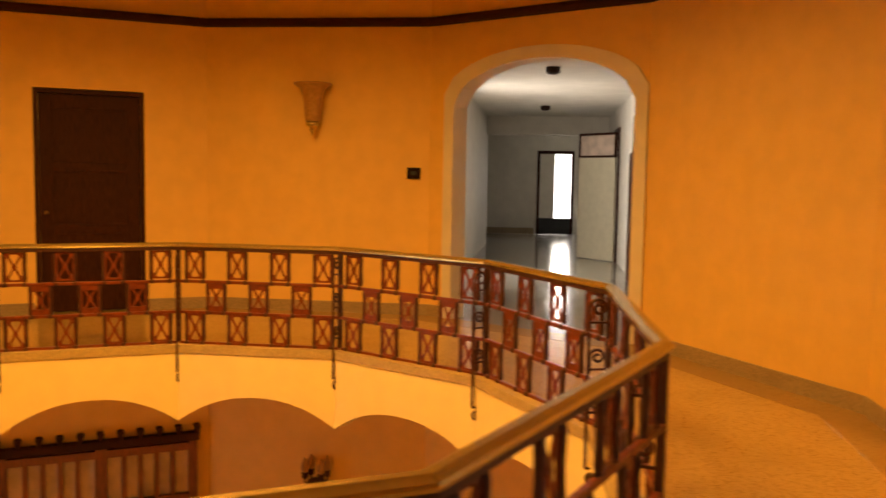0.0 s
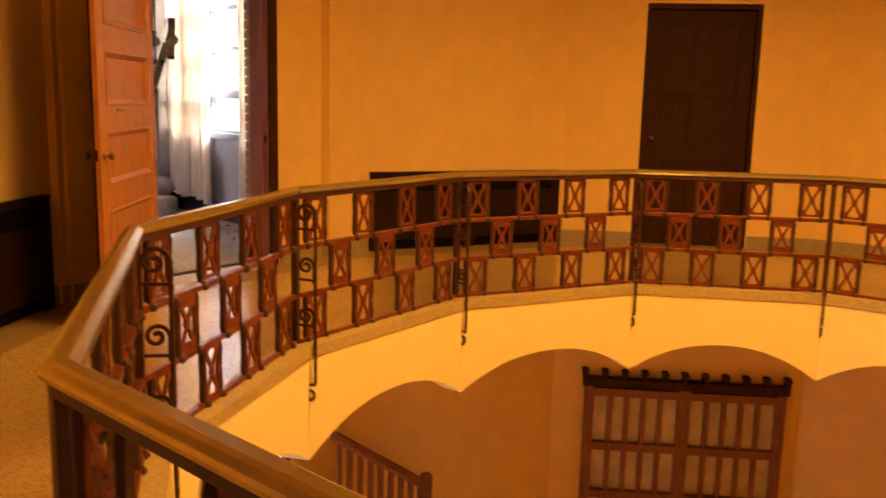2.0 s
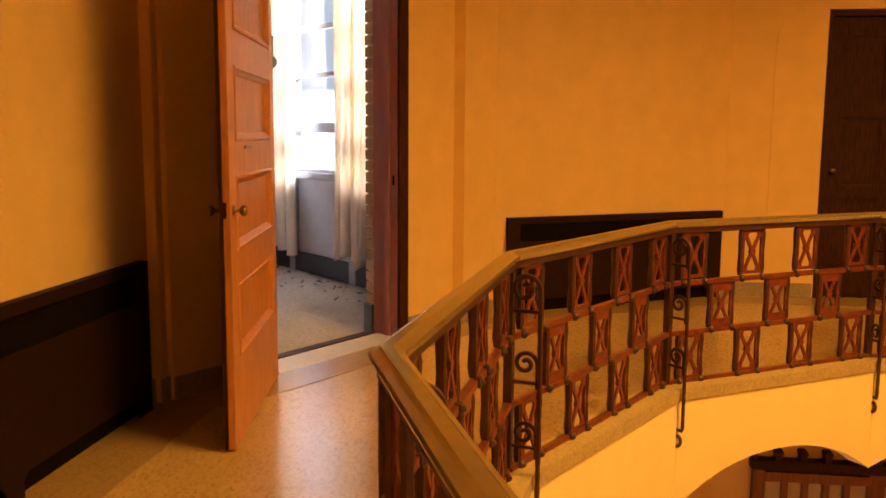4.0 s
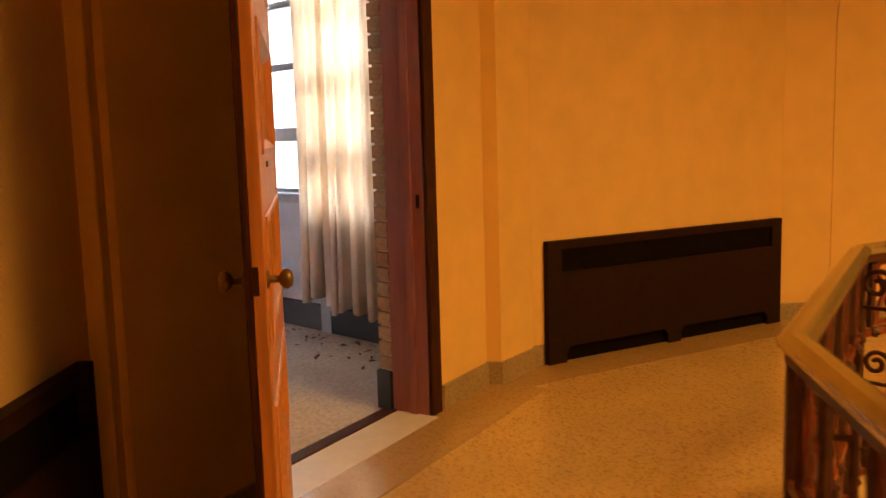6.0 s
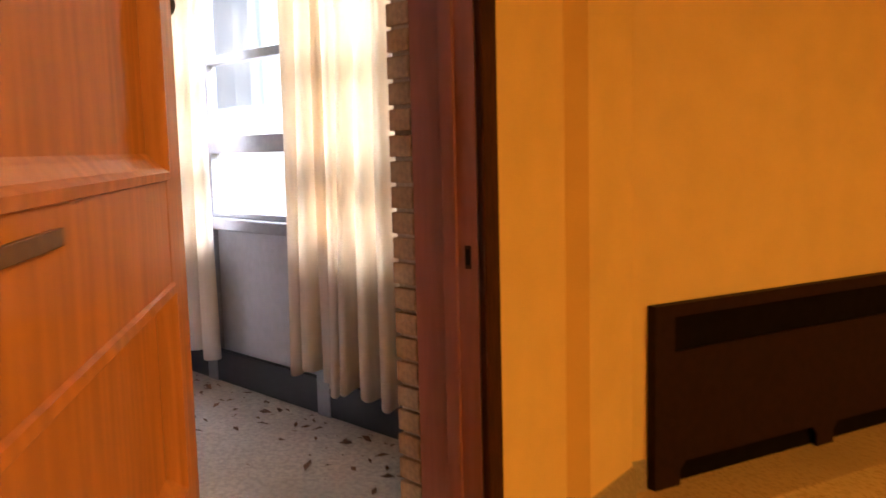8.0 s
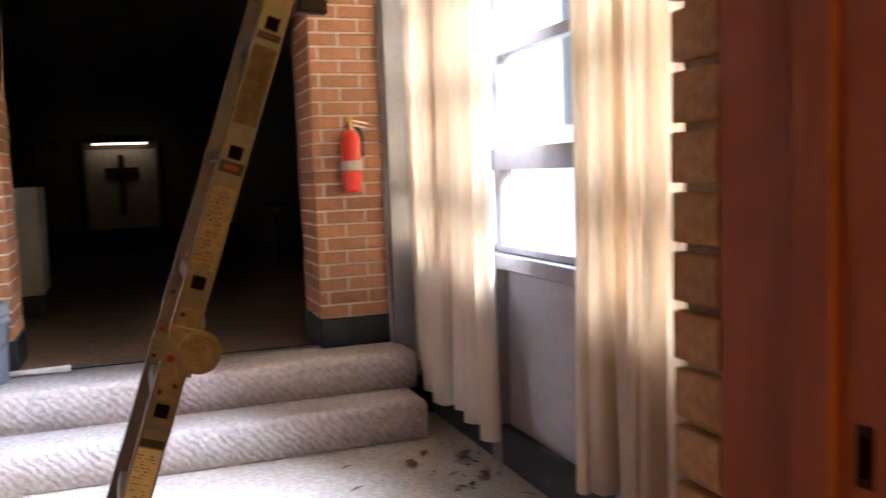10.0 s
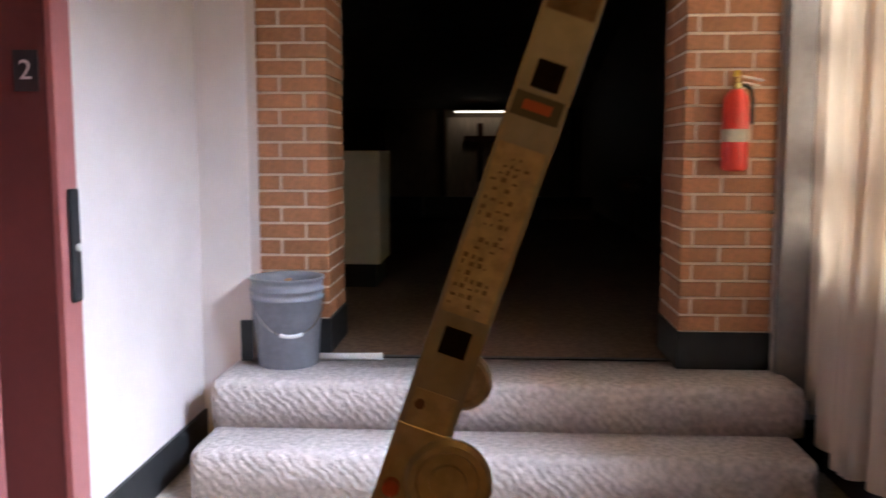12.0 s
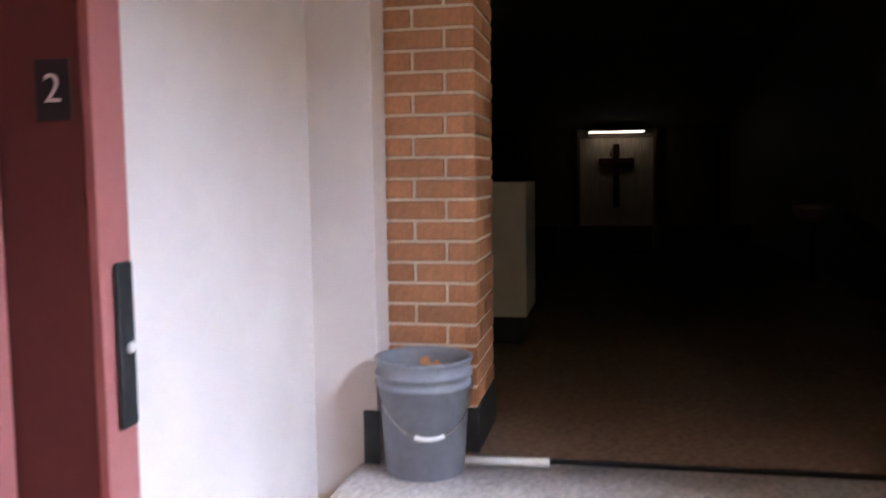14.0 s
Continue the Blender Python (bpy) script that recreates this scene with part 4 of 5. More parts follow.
# stair rail and bright doorway down below
sr = thing("stair_rail", "dark red wooden stair rail on the storey below", "stair rail", wside(75) @ Matrix.Translation((-0.2, -0.5, 0)))
part("handrail", tube(bmesh.new(), [(-1.0, 0, -1.40), (-0.2, 0, -1.95)], 0.045), M_RUSTWOOD, sr)
for i in range(9):
    x = -0.95 + 0.72 * i / 8
    part("baluster", bx(x - 0.02, x + 0.02, -0.02, 0.02, LOW, -1.44 - (x + 0.95) * 0.69), M_RUSTWOOD, sr)
part("newel", bx(-0.22, -0.14, -0.04, 0.04, LOW, -1.86), M_RUSTWOOD, sr)
lowdoor = thing("lower_glass_door", "bright glazed door on the storey below", "door", wside(105))
part("frame", box(box(bx(-0.62, -0.55, -0.06, -0.004, LOW, -0.95), 0.55, 0.62, -0.06, -0.004, LOW, -0.95), -0.55, 0.55, -0.06, -0.004, -1.05, -0.95), M_RUSTWOOD, lowdoor)
# the pane itself glows as daylight; the wall behind is closed
part("pane", bx(-0.55, 0.55, -0.02, -0.01, LOW, -1.05), M_SKY, lowdoor, "pane that glows in place of daylight")


# ---------------------------------------------------------------- corridor: setting
XD = -4.60                                 # the corridor's near end
XC = -8.05                                 # front of the window-side column
XL = -8.25                                 # front of the elevator-side column
CH = 2.95


def wbox(name, a, material, label, cat, **k):
    return solid(name, bx(*a, **k), material, label, cat, None, "structure")


wbox("corridor_floor", (XC - 0.3, -4.15, -3.2, WY + 0.1, -0.10, -0.006), M_FLOORC, "worn pale grey corridor floor with dirt and leaves", "floor")
wbox("corridor_ceiling", (XC - 0.3, -4.35, -3.2, WY + 0.16, CH, CH + 0.1), M_TANCEIL, "unseen corridor ceiling, tan to limit bounced light", "ceiling")
# window wall: spandrel, piers, head
WX0, WX1 = -7.98, -5.38
wbox("window_wall", (XC, -4.66, WY + 0.02, WY + 0.16, -0.1, 0.15), M_BLACK, "black base below the corridor windows", "wall")
wbox("window_head", (XC, -4.66, WY + 0.02, WY + 0.16, 2.72, CH), M_CREAM, "wall above the corridor windows", "wall")
wbox("spandrel", (WX0, WX1, WY + 0.03, WY + 0.09, 0.15, 0.83), M_GREY, "grey enamelled spandrel panel under the windows", "wall panel")
wbox("base_strip", (WX0, WX1, WY - 0.015, WY + 0.019, 0.0, 0.17), M_BLACK, "black baseboard under the spandrel", "baseboard")
sill = wbox("window_sill", (WX0, WX1, WY - 0.03, WY + 0.09, 0.832, 0.895), M_ALUF, "grey metal window sill", "window sill", bevel=0.006)

BAY = (-7.98, -7.06, -6.04, -5.38)
for a, b in zip(BAY, BAY[1:]):
    w = thing("window", "aluminium corridor window with two sashes, full of daylight", "window", Matrix.Translation(((a + b) / 2, WY + 0.05, 0)), "corridor windows")
    h = (b - a) / 2
    for x0, x1 in ((-h, -h + 0.035), (h - 0.035, h)):
        part("frame", bx(x0, x1, -0.03, 0.03, 0.896, 2.715), M_ALUF, w)
    for z0, z1 in ((0.897, 0.925), (1.235, 1.325), (1.70, 1.745), (2.10, 2.145), (2.67, 2.714)):
        part("sash_bar", bx(-h + 0.036, h - 0.036, -0.028 if z0 > 1.6 else -0.036, 0.026, z0, z1, bevel=0.003), M_ALUF, w)
    for z0, z1 in ((0.926, 1.234), (1.326, 1.699), (1.746, 2.099), (2.146, 2.669)):
        pane = part("pane", bx(-h + 0.037, h - 0.037, 0.0, 0.004, z0, z1), M_PANE, w, "clear glass pane")
        pane.visible_shadow = False
for x in BAY[1:-1]:
    part("mullion", bx(x - 0.05, x + 0.05, WY - 0.02, WY + 0.07, -0.005, 0.83, bevel=0.004), M_ALUF, sill, "aluminium mullion below the sill")
wbox("outdoors", (-130, 10, 34.0, 34.05, -70, 60), M_SKY, "overexposed daylight outside the windows", "backdrop")
fb = solid("distant_building", bx(-61.0, -52.0, 29.0, 30.0, 4.2, 20), M_WINBLUE, "building outside the window, daylight haze painted as a blue-grey glow", "building", None, "structure")

# brick reveal beside the doorway
wbox("brick_return", (-4.555, -4.44, JY + 0.02, -0.16, -0.005, CH), M_SHADEMORTAR, "brick return beside the doorway", "wall")
wbox("brick_return_back", (-4.60, -4.556, JY + 0.06, WY + 0.16, -0.005, CH), M_SHADEMORTAR, "brick wall between doorway and windows", "wall")
wbox("brick_return_base", (-4.57, -4.48, JY - 0.005, JY + 0.02, 0.0, 0.18), M_BLACK, "black base of the brick return", "baseboard")

# added behind the curtain, keeps daylight off the floor near the door
wbox("window_pier", (-5.378, -4.601, WY - 0.02, WY + 0.15, 0.15, 2.72), M_CREAM, "unseen wall added beside the last window to block daylight", "wall")

# elevator side
EX0, EX1 = -6.905, -5.85
wbox("elevator_wall", (XL, EX0 - 0.02, EY - 0.3, EY, -0.005, CH), M_CREAM, "cream painted corridor wall", "wall")
wbox("elevator_wall_near", (EX1 + 0.06, -4.15, EY - 0.3, EY, -0.005, CH), M_CREAM, "cream painted corridor wall", "wall")
wbox("elevator_head", (EX0 - 0.02, EX1 + 0.06, EY - 0.3, EY, 2.2, CH), M_CREAM, "cream wall above the elevator", "wall")
wbox("corridor_pier", (XL - 0.2, -8.10, EY - 0.01, -1.90, -0.005, CH), M_CREAM, "cream painted pier at the steps", "wall", bevel=0.004)
for a, b in (((-8.099, EX0 - 0.11), EY), ):
    wbox("corridor_base", (a[0], a[1], b, b + 0.012, 0.0, 0.15), M_BLACK, "black rubber baseboard", "baseboard")
wbox("pier_base", (-8.1, -8.088, -1.945, -1.895, LAND, LAND + 0.17), M_BLACK, "black rubber baseboard at the landing", "baseboard")

el = thing("elevator", "dusty pink elevator entrance with a number plate", "elevator", Matrix.Translation((EX0, EY, 0)))
part("door", bx(0.005, EX1 - EX0 + 0.004, -0.21, -0.17, 0.0, 2.13), M_PINK, el, "dusty pink elevator door")
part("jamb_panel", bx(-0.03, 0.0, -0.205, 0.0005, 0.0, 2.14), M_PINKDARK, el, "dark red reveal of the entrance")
part("face_frame", bx(-0.106, -0.001, 0.001, 0.022, 0.0, 2.22, bevel=0.003), M_PINK, el, "pink metal face of the entrance frame")
part("head_frame", bx(-0.001, EX1 - EX0 + 0.06, 0.001, 0.022, 2.14, 2.22, bevel=0.003), M_PINK, el)
part("far_frame", bx(EX1 - EX0 + 0.005, EX1 - EX0 + 0.06, -0.24, 0.022, 0.0, 2.14, bevel=0.003), M_PINK, el)
npl = part("number_plate", bx(0.0005, 0.0045, -0.087, -0.018, 1.385, 1.495, bevel=0.001), M_BLACK, el, "black plate with the number 2")
cb = part("call_plate", bx(-0.095, -0.037, 0.0225, 0.034, 0.80, 1.12, bevel=0.008), M_BLACK, el, "black elevator call plate")
part("call_button", turned(bmesh.new(), [(0.011, 0), (0.012, 0.004), (0.009, 0.007)], 14), M_WHITE, cb, "pale call button", Matrix.Translation((-0.070, 0.034, 0.955)) @ pose(0, 0, 0, -90, 0, 0))


def lettering(text, size, material, parent, m, name="lettering"):
    cu = bpy.data.curves.new(name, "FONT")
    cu.body, cu.size, cu.extrude = text, size, 0.0006
    cu.align_x, cu.align_y = "CENTER", "CENTER"
    tmp = new("tmp", cu)
    me = bpy.data.meshes.new_from_object(tmp.evaluated_get(bpy.context.evaluated_depsgraph_get()))
    bpy.data.objects.remove(tmp)
    me.materials.clear()
    me.materials.append(material)
    return part(name, me, material, parent, "", m)


lettering("2", 0.075, M_WHITE, npl, Matrix.Translation((0.0052, -0.0525, 1.44)) @ pose(0, 0, 0, 90, 0, 90), "numeral")


# carpeted steps
def steps():
    """Two carpeted steps with round noses that wrap at their ends."""
    s = thing("carpeted_steps", "two grey carpeted steps up to the chapel landing", "steps")
    for i, (x0, x1, z0, z1, ya, yb) in enumerate(((-7.90, -7.50, 0.0, 0.18, EY + 0.135, WY - 0.17), (-8.17, -7.77, 0.175, LAND, EY + 0.13, WY - 0.13))):
        bm = bx(x0, x1, ya, yb, z0, z1)
        es = [e for e in bm.edges if all(v.co.z > z1 - 0.001 for v in e.verts) and any(v.co.x > x1 - 0.001 for v in e.verts)]
        es += [e for e in bm.edges if all(v.co.x > x1 - 0.001 for v in e.verts) and abs(e.verts[0].co.z - e.verts[1].co.z) > 0.05]
        bmesh.ops.bevel(bm, geom=es, offset=0.045, segments=4, affect="EDGES", profile=0.6)
        part("step", bm, M_CARPET, s, "", None, True)
    return s


steps()
wbox("landing_edge", (-8.21, -8.172, -1.60, WY - 0.1, 0.30, LAND + 0.006), M_BLACK, "black edge strip between landing and chapel", "trim")
wbox("step_core", (-8.6, -7.92, -1.95, WY, -0.09, 0.17), M_VOID, "core under the landing", "floor")
wbox("landing_core", (-8.6, -8.172, -1.95, WY, 0.17, 0.30), M_VOID, "core under the landing", "floor")

# chapel beyond the columns
wbox("chapel_floor", (-20.2, -8.212, -9, 0.62, 0.25, LAND - 0.002), M_CHAPELF, "dark brown chapel carpet", "floor")
wbox("chapel_end_wall", (-20.2, -20.0, -9, 0.62, LAND, 2.6), M_CHAPELW, "dim panelled chapel end wall", "wall")
wbox("chapel_side_wall_north", (-20.2, -8.46, 0.62, 0.74, 0.2, 4.2), M_CHAPELW, "dim chapel side wall", "wall")
wbox("chapel_side_wall_south", (-20.2, -8.7, -9.2, -9, 0.2, 4.2), M_CHAPELW, "dim chapel side wall", "wall")
bm = bmesh.new()
prism(bm, [(-20.2, 1.95), (-15.5, 2.75), (-8.3, 3.3), (-8.3, 3.45), (-15.5, 2.9), (-20.2, 2.1)], -9, 0.74)
solid("chapel_ceiling", bm, M_CHAPELC, "dark grey sloping chapel ceiling", "ceiling", None, "structure")
wbox("chapel_front_wall", (-8.75, -8.6, -9, -2.0, 0.2, 3.4), M_CHAPELW, "chapel wall beside the columns", "wall")
wbox("chapel_front_wall_north", (-8.46, -8.06, 0.195, 0.74, 0.2, 3.4), M_CREAM, "wall end between column and window", "wall")
wbox("opening_head", (-8.5, -8.27, -2.0, WY, 2.9, 3.35), M_CREAM, "lintel over the chapel opening", "wall")
cp = thing("cross_panel", "wooden panel on the chapel wall, strip light's glow painted as a paler tone", "wall panel", Matrix.Translation((-20.0, -1.13, 0)))
part("panel", bx(0.002, 0.05, -0.62, 0.62, LAND, 1.86, bevel=0.01), M_PANELLIT, cp)
for i, y in enumerate((-5.0, -3.9, -2.8, -1.7, -0.66, 0.67, 1.60)):
    solid("wall_pilaster", bx(-20.0, -19.95, y - 1.16, y - 1.10, LAND, 1.95), M_DARKWOOD, "dark wooden strip between chapel panels", "trim", None, "structure")
for y in (-0.62, 0.58):
    part("moulding", bx(0.003, 0.07, y, y + 0.04, LAND, 1.86, bevel=0.006), M_CHAPELW, cp)
part("moulding", bx(0.003, 0.07, -0.58, 0.58, 1.82, 1.86, bevel=0.006), M_CHAPELW, cp)
cr = thing("wall_cross", "plain dark wooden cross on the pale panel", "cross", Matrix.Translation((-19.94, -1.13, 0)))
part("upright", bx(0, 0.05, -0.05, 0.05, 0.70, 1.72, bevel=0.006), M_DARKWOOD, cr)
part("crossbar", bx(0.001, 0.049, -0.28, 0.28, 1.40, 1.50, bevel=0.006), M_DARKWOOD, cr)
sl = thing("strip_light", "narrow strip light above the cross", "lamp", Matrix.Translation((-19.74, -1.13, 1.90)))
part("tube", bx(-0.03, 0.03, -0.43, 0.43, -0.006, 0.020, bevel=0.005), M_STRIP, sl, "glowing tube")
part("housing", bx(-0.259, 0.06, -0.45, 0.45, 0.021, 0.045), M_GREY, sl)
bl = thing("wall_bowl_lamp", "small pale bowl lamp on the chapel wall", "lamp", Matrix.Translation((-13.0, 0.42, 0.93)))
part("bowl", turned(bmesh.new(), [(0.02, -0.09), (0.12, -0.05), (0.16, 0.02), (0.15, 0.05), (0.05, 0.06)], 18), M_WHITE, bl, "", None, True)
part("stand", tube(bmesh.new(), [(0, 0, -0.09), (0, 0, LAND - 0.951)], 0.02), M_IRON, bl)
cbx = thing("cream_cabinet", "cream laminate cabinet on a black plinth in the chapel", "cabinet", Matrix.Translation((-10.07, -1.62, LAND)))
part("body", bx(-0.55, 0.0, -1.0, 0.0, 0.15, 0.87, bevel=0.005), M_CREAMBOX, cbx)
part("plinth", bx(-0.52, -0.03, -0.97, -0.03, 0.0, 0.15), M_BLACK, cbx, "black recessed plinth")
# added black panels fill the dark zone below the end wall
dark_band = thing("altar_rail", "made-up black panels that fill the dark low zone of the chapel", "rail", Matrix.Translation((-16, 0, LAND)))
for i in range(8):
    part("panel", bx(-0.05, 0.05, -8.4 + i * 1.1, -7.32 + i * 1.1, 0, 0.28, bevel=0.004), M_BLACK, dark_band)


# ---------------------------------------------------------------- corridor: things
def curtain(x0, x1, y, z0, z1, folds, amp, seed, tilt=0.0, gather=1.0):
    """A hanging cloth with folds that deepen towards an uneven hem."""
    rnd = random.Random(seed)
    nx, nz = folds * 16, 20
    wd = [rnd.uniform(0.55, 1.6) for _ in range(folds)]
    cut = [sum(wd[:k]) / sum(wd) for k in range(folds + 1)]
    deep = [rnd.uniform(0.55, 1.3) for _ in range(folds)]
    lean = [rnd.uniform(-0.03, 0.03) for _ in range(folds + 1)]
    bm = bmesh.new()
    grid = []
    for j in range(nz + 1):
        v = j / nz
        row = []
        for i in range(nx + 1):
            u = i / nx
            k = min(folds - 1, i // 16)
            w = i / 16 - k
            c0, c1 = cut[k] + lean[k] * v * (0 < k), cut[k + 1] + lean[k + 1] * v * (k + 1 < folds)
            q = c0 + (c1 - c0) * w
            a = amp * deep[k] * (0.6 + 0.4 * v)
            wave = math.sin(2 * math.pi * w)
            hem = (0.022 * math.sin(9 * q + seed) + 0.012 * wave) * v ** 6 + tilt * (q - 0.5) * v
            mid = (x0 + x1) / 2
            xx = mid + (x0 + (x1 - x0) * q - mid) * (1 + (gather - 1) * v) + 0.020 * math.sin(4 * math.pi * w + seed) * (0.4 + 0.6 * v)
            yy = y + a * (abs(wave) ** 0.75) * (1 if wave > 0 else -1) + 0.008 * math.sin(5 * v + seed + 6 * u)
            row.append(bm.verts.new((xx, yy, z1 + (z0 - z1) * v + hem)))
        grid.append(row)
    for a, b in zip(grid, grid[1:]):
        for i in range(nx):
            bm.faces.new((a[i], a[i + 1], b[i + 1], b[i]))
    c = thing("curtain", "stained cream curtain hanging in folds at the window", "curtain", None, "window curtains")
    ob = part("cloth", bm, M_CURTAIN, c, "", None, True)
    sol = ob.modifiers.new("thickness", "SOLIDIFY")
    sol.thickness = 0.002
    return c


curtain(-8.02, -7.74, WY - 0.05, 0.26, 2.70, 3, 0.030, 1)
curtain(-7.78, -6.84, WY - 0.10, 0.20, 2.70, 7, 0.066, 2, -0.03)
curtain(-6.16, -5.84, WY - 0.09, 0.24, 2.70, 3, 0.060, 3, 0.0)
curtain(-5.87, -5.30, WY - 0.10, 0.20, 2.70, 5, 0.062, 4, 0.02)
wbox("window_end_post", (-8.04, -7.985, 0.20, WY + 0.02, 0.18, CH), M_ALUF, "grey metal post between column and window", "window frame", bevel=0.004)
rod = thing("curtain_rod", "thin metal curtain rod over the windows", "curtain rod", Matrix.Translation((0, WY - 0.08, 2.71)))
part("rod", tube(bmesh.new(), [(-8.0, 0, 0), (-5.3, 0, 0)], 0.012), M_ALUF, rod)
for x in (-7.95, -6.4, -5.45):
    part("bracket", bx(x - 0.01, x + 0.01, 0, 0.095, -0.01, 0.025), M_ALUF, rod)


def extinguisher(m):
    e = thing("fire_extinguisher", "red fire extinguisher hung on the brick column", "extinguisher", m)
    part("cylinder", turned(bmesh.new(), [(0.045, 0.0), (0.056, 0.012), (0.057, 0.03), (0.057, 0.285), (0.052, 0.315), (0.035, 0.34), (0.02, 0.352)], 28), M_RED, e, "glossy red cylinder", None, True)
    part("label", turned(bmesh.new(), [(0.0575, 0.125), (0.0578, 0.13), (0.0578, 0.175), (0.0575, 0.18)], 28, False), M_LABEL, e, "white and yellow label band", None, True)
    part("valve", turned(bmesh.new(), [(0.02, 0.35), (0.02, 0.375), (0.012, 0.38), (0.012, 0.40)], 16), M_BRASS, e)
    part("handle", box(bx(-0.012, 0.012, -0.065, 0.03, 0.395, 0.405, bevel=0.002), -0.01, 0.01, -0.06, 0.02, 0.372, 0.38, bevel=0.002), M_CHROME, e, "steel carrying handle", pose(0, 0, 0, -12, 0, 0))
    part("pin", bx(-0.02, 0.02, -0.01, 0.01, 0.405, 0.43, bevel=0.003), M_YELLOW, e, "yellow safety pin tag")
    part("hose", tube(bmesh.new(), [(0.0, 0.03, 0.37), (0.012, 0.058, 0.35), (0.016, 0.066, 0.30), (0.014, 0.066, 0.20)], 0.009), M_BLACK, e)
    part("bracket", bx(-0.066, -0.058, -0.02, 0.02, 0.05, 0.33), M_IRON, e)


extinguisher(Matrix.Translation((XC + 0.064, EXTY, 1.15)) @ Matrix.Scale(0.88, 4))

bk = thing("plastic_bucket", "grey plastic pail with rubbish, standing on the landing", "bucket", Matrix.Translation((BUCK[0], BUCK[1], LAND)))
part("pail", turned(bmesh.new(), [(0.116, 0.0), (0.122, 0.004), (0.140, 0.27), (0.148, 0.272), (0.148, 0.284), (0.141, 0.286), (0.142, 0.305), (0.150, 0.307), (0.150, 0.318), (0.143, 0.32), (0.146, 0.35), (0.152, 0.353), (0.152, 0.362), (0.142, 0.362), (0.138, 0.34), (0.118, 0.02), (0.0, 0.015)], 40, False), M_BUCKET, bk, "", None, True)
hp = [(0.150 * math.cos(a), 0.150 * math.sin(a), 0.30 - 0.16 * math.sin((a + 1.45) / 3.0 * math.pi)) for a in [(-1.45 + 3.0 * i / 20) for i in range(21)]]
part("bail_handle", tube(bmesh.new(), hp, 0.0025, 6), M_CHROME, bk, "thin wire handle", pose(0, 0, 0, 0, 0, 15))
part("grip", tube(bmesh.new(), hp[8:13], 0.008, 8), M_WHITE, bk, "white plastic grip", pose(0, 0, 0, 0, 0, 15))
part("printed_mark", turned(bmesh.new(), [(0.131, 0.14), (0.1345, 0.21)], 40, False), M_BUCKET, bk)
rub = bmesh.new()
rr = random.Random(5)
for i in range(9):
    box(rub, -0.05, 0.05, -0.015, 0.015, -0.004, 0.004, m=pose(rr.uniform(-0.06, 0.06), rr.uniform(-0.06, 0.06), 0.28 + rr.uniform(0, 0.03), rr.uniform(-40, 40), rr.uniform(-40, 40), rr.uniform(0, 180)))
part("rubbish", rub, M_BRICK, bk, "brown scraps inside the pail")
pp = thing("white_pipe", "short white plastic pipe lying on the landing", "pipe", Matrix.Translation((STICK[0], STICK[1], LAND + 0.016)))
part("tube", tube(bmesh.new(), [(0.02, -0.14, 0), (0, 0.14, 0)], 0.015, 12), M_PIPE, pp, "", None, True)


# ---------------------------------------------------------------- brick columns and return
def brick_face(parent, m, w, z0, z1, seed, bw=0.20, bh=0.0575, joint=0.011, material=None):
    """Courses of bricks on a face: x runs along the face, y points out of it."""
    rnd = random.Random(seed)
    z, row = z0, 0
    meshes = {}
    while z + bh <= z1 + 0.001:
        x = -(bw + joint) / 2 * (row % 2)
        while x < w - 0.005:
            a, b = max(x, 0.0), min(x + bw, w)
            if b - a > 0.02:
                key = round(b - a, 3)
                if key not in meshes:
                    meshes[key] = finish(bx(0, key, -0.03, 0.008, 0, bh, bevel=0.003), "brick", material or M_BRICK)
                part("brick", meshes[key], material or M_BRICK, parent, "", m @ Matrix.Translation((a, rnd.uniform(-0.0015, 0.0015), z)))
            x += bw + joint
        z += bh + joint
        row += 1


def facing(x, y, ang):
    """A frame at (x, y): its y axis points at the angle ang."""
    return pose(x, y, 0, 0, 0, ang - 90)


def brick_column(name, x0, x1, y0, y1, z0, seed, faces):
    c = solid(name, bx(x0 + 0.007, x1 - 0.007, y0 + 0.007, y1 - 0.007, LAND, CH), M_MORTAR, "tan brick column with pale joints and a black base", "column", None, "structure")
    part("base", bx(x0 - 0.004, x1 + 0.004, y0 - 0.004, y1 + 0.004, LAND, z0, bevel=0.004), M_BLACK, c, "black rubber base of the column")
    if "E" in faces:      # towards +x
        brick_face(c, facing(x1 - 0.010, y1, 0), y1 - y0, z0 + 0.006, 2.6, seed)
    if "N" in faces:      # towards +y
        brick_face(c, facing(x0, y1 - 0.010, 90), x1 - x0, z0 + 0.006, 2.6, seed + 1)
    if "S" in faces:
        brick_face(c, facing(x1, y0 + 0.010, -90), x1 - x0, z0 + 0.006, 2.6, seed + 2)
    return c


brick_column("column_window", XC - 0.40, XC, -0.17, 0.19, 0.51, 11, "ES")
brick_column("column_elevator", XL - 0.40, XL, -1.90, -1.60, 0.51, 21, "EN")
br = bpy.data.objects["brick_return"]
brick_face(br, facing(-4.475, JY + 0.012, -90), 0.085, 0.19, 2.7, 31, bw=0.20, material=M_BUFF)
bk = bpy.data.objects["brick_return_back"]
brick_face(bk, facing(-4.558, JY + 0.066, -90), 0.040, 0.02, 2.7, 33, bw=0.20, material=M_BUFF)
brick_face(bk, facing(-4.594, JY + 0.062, 180), 0.80, 0.02, 2.7, 35, bw=0.20, material=M_BUFF)


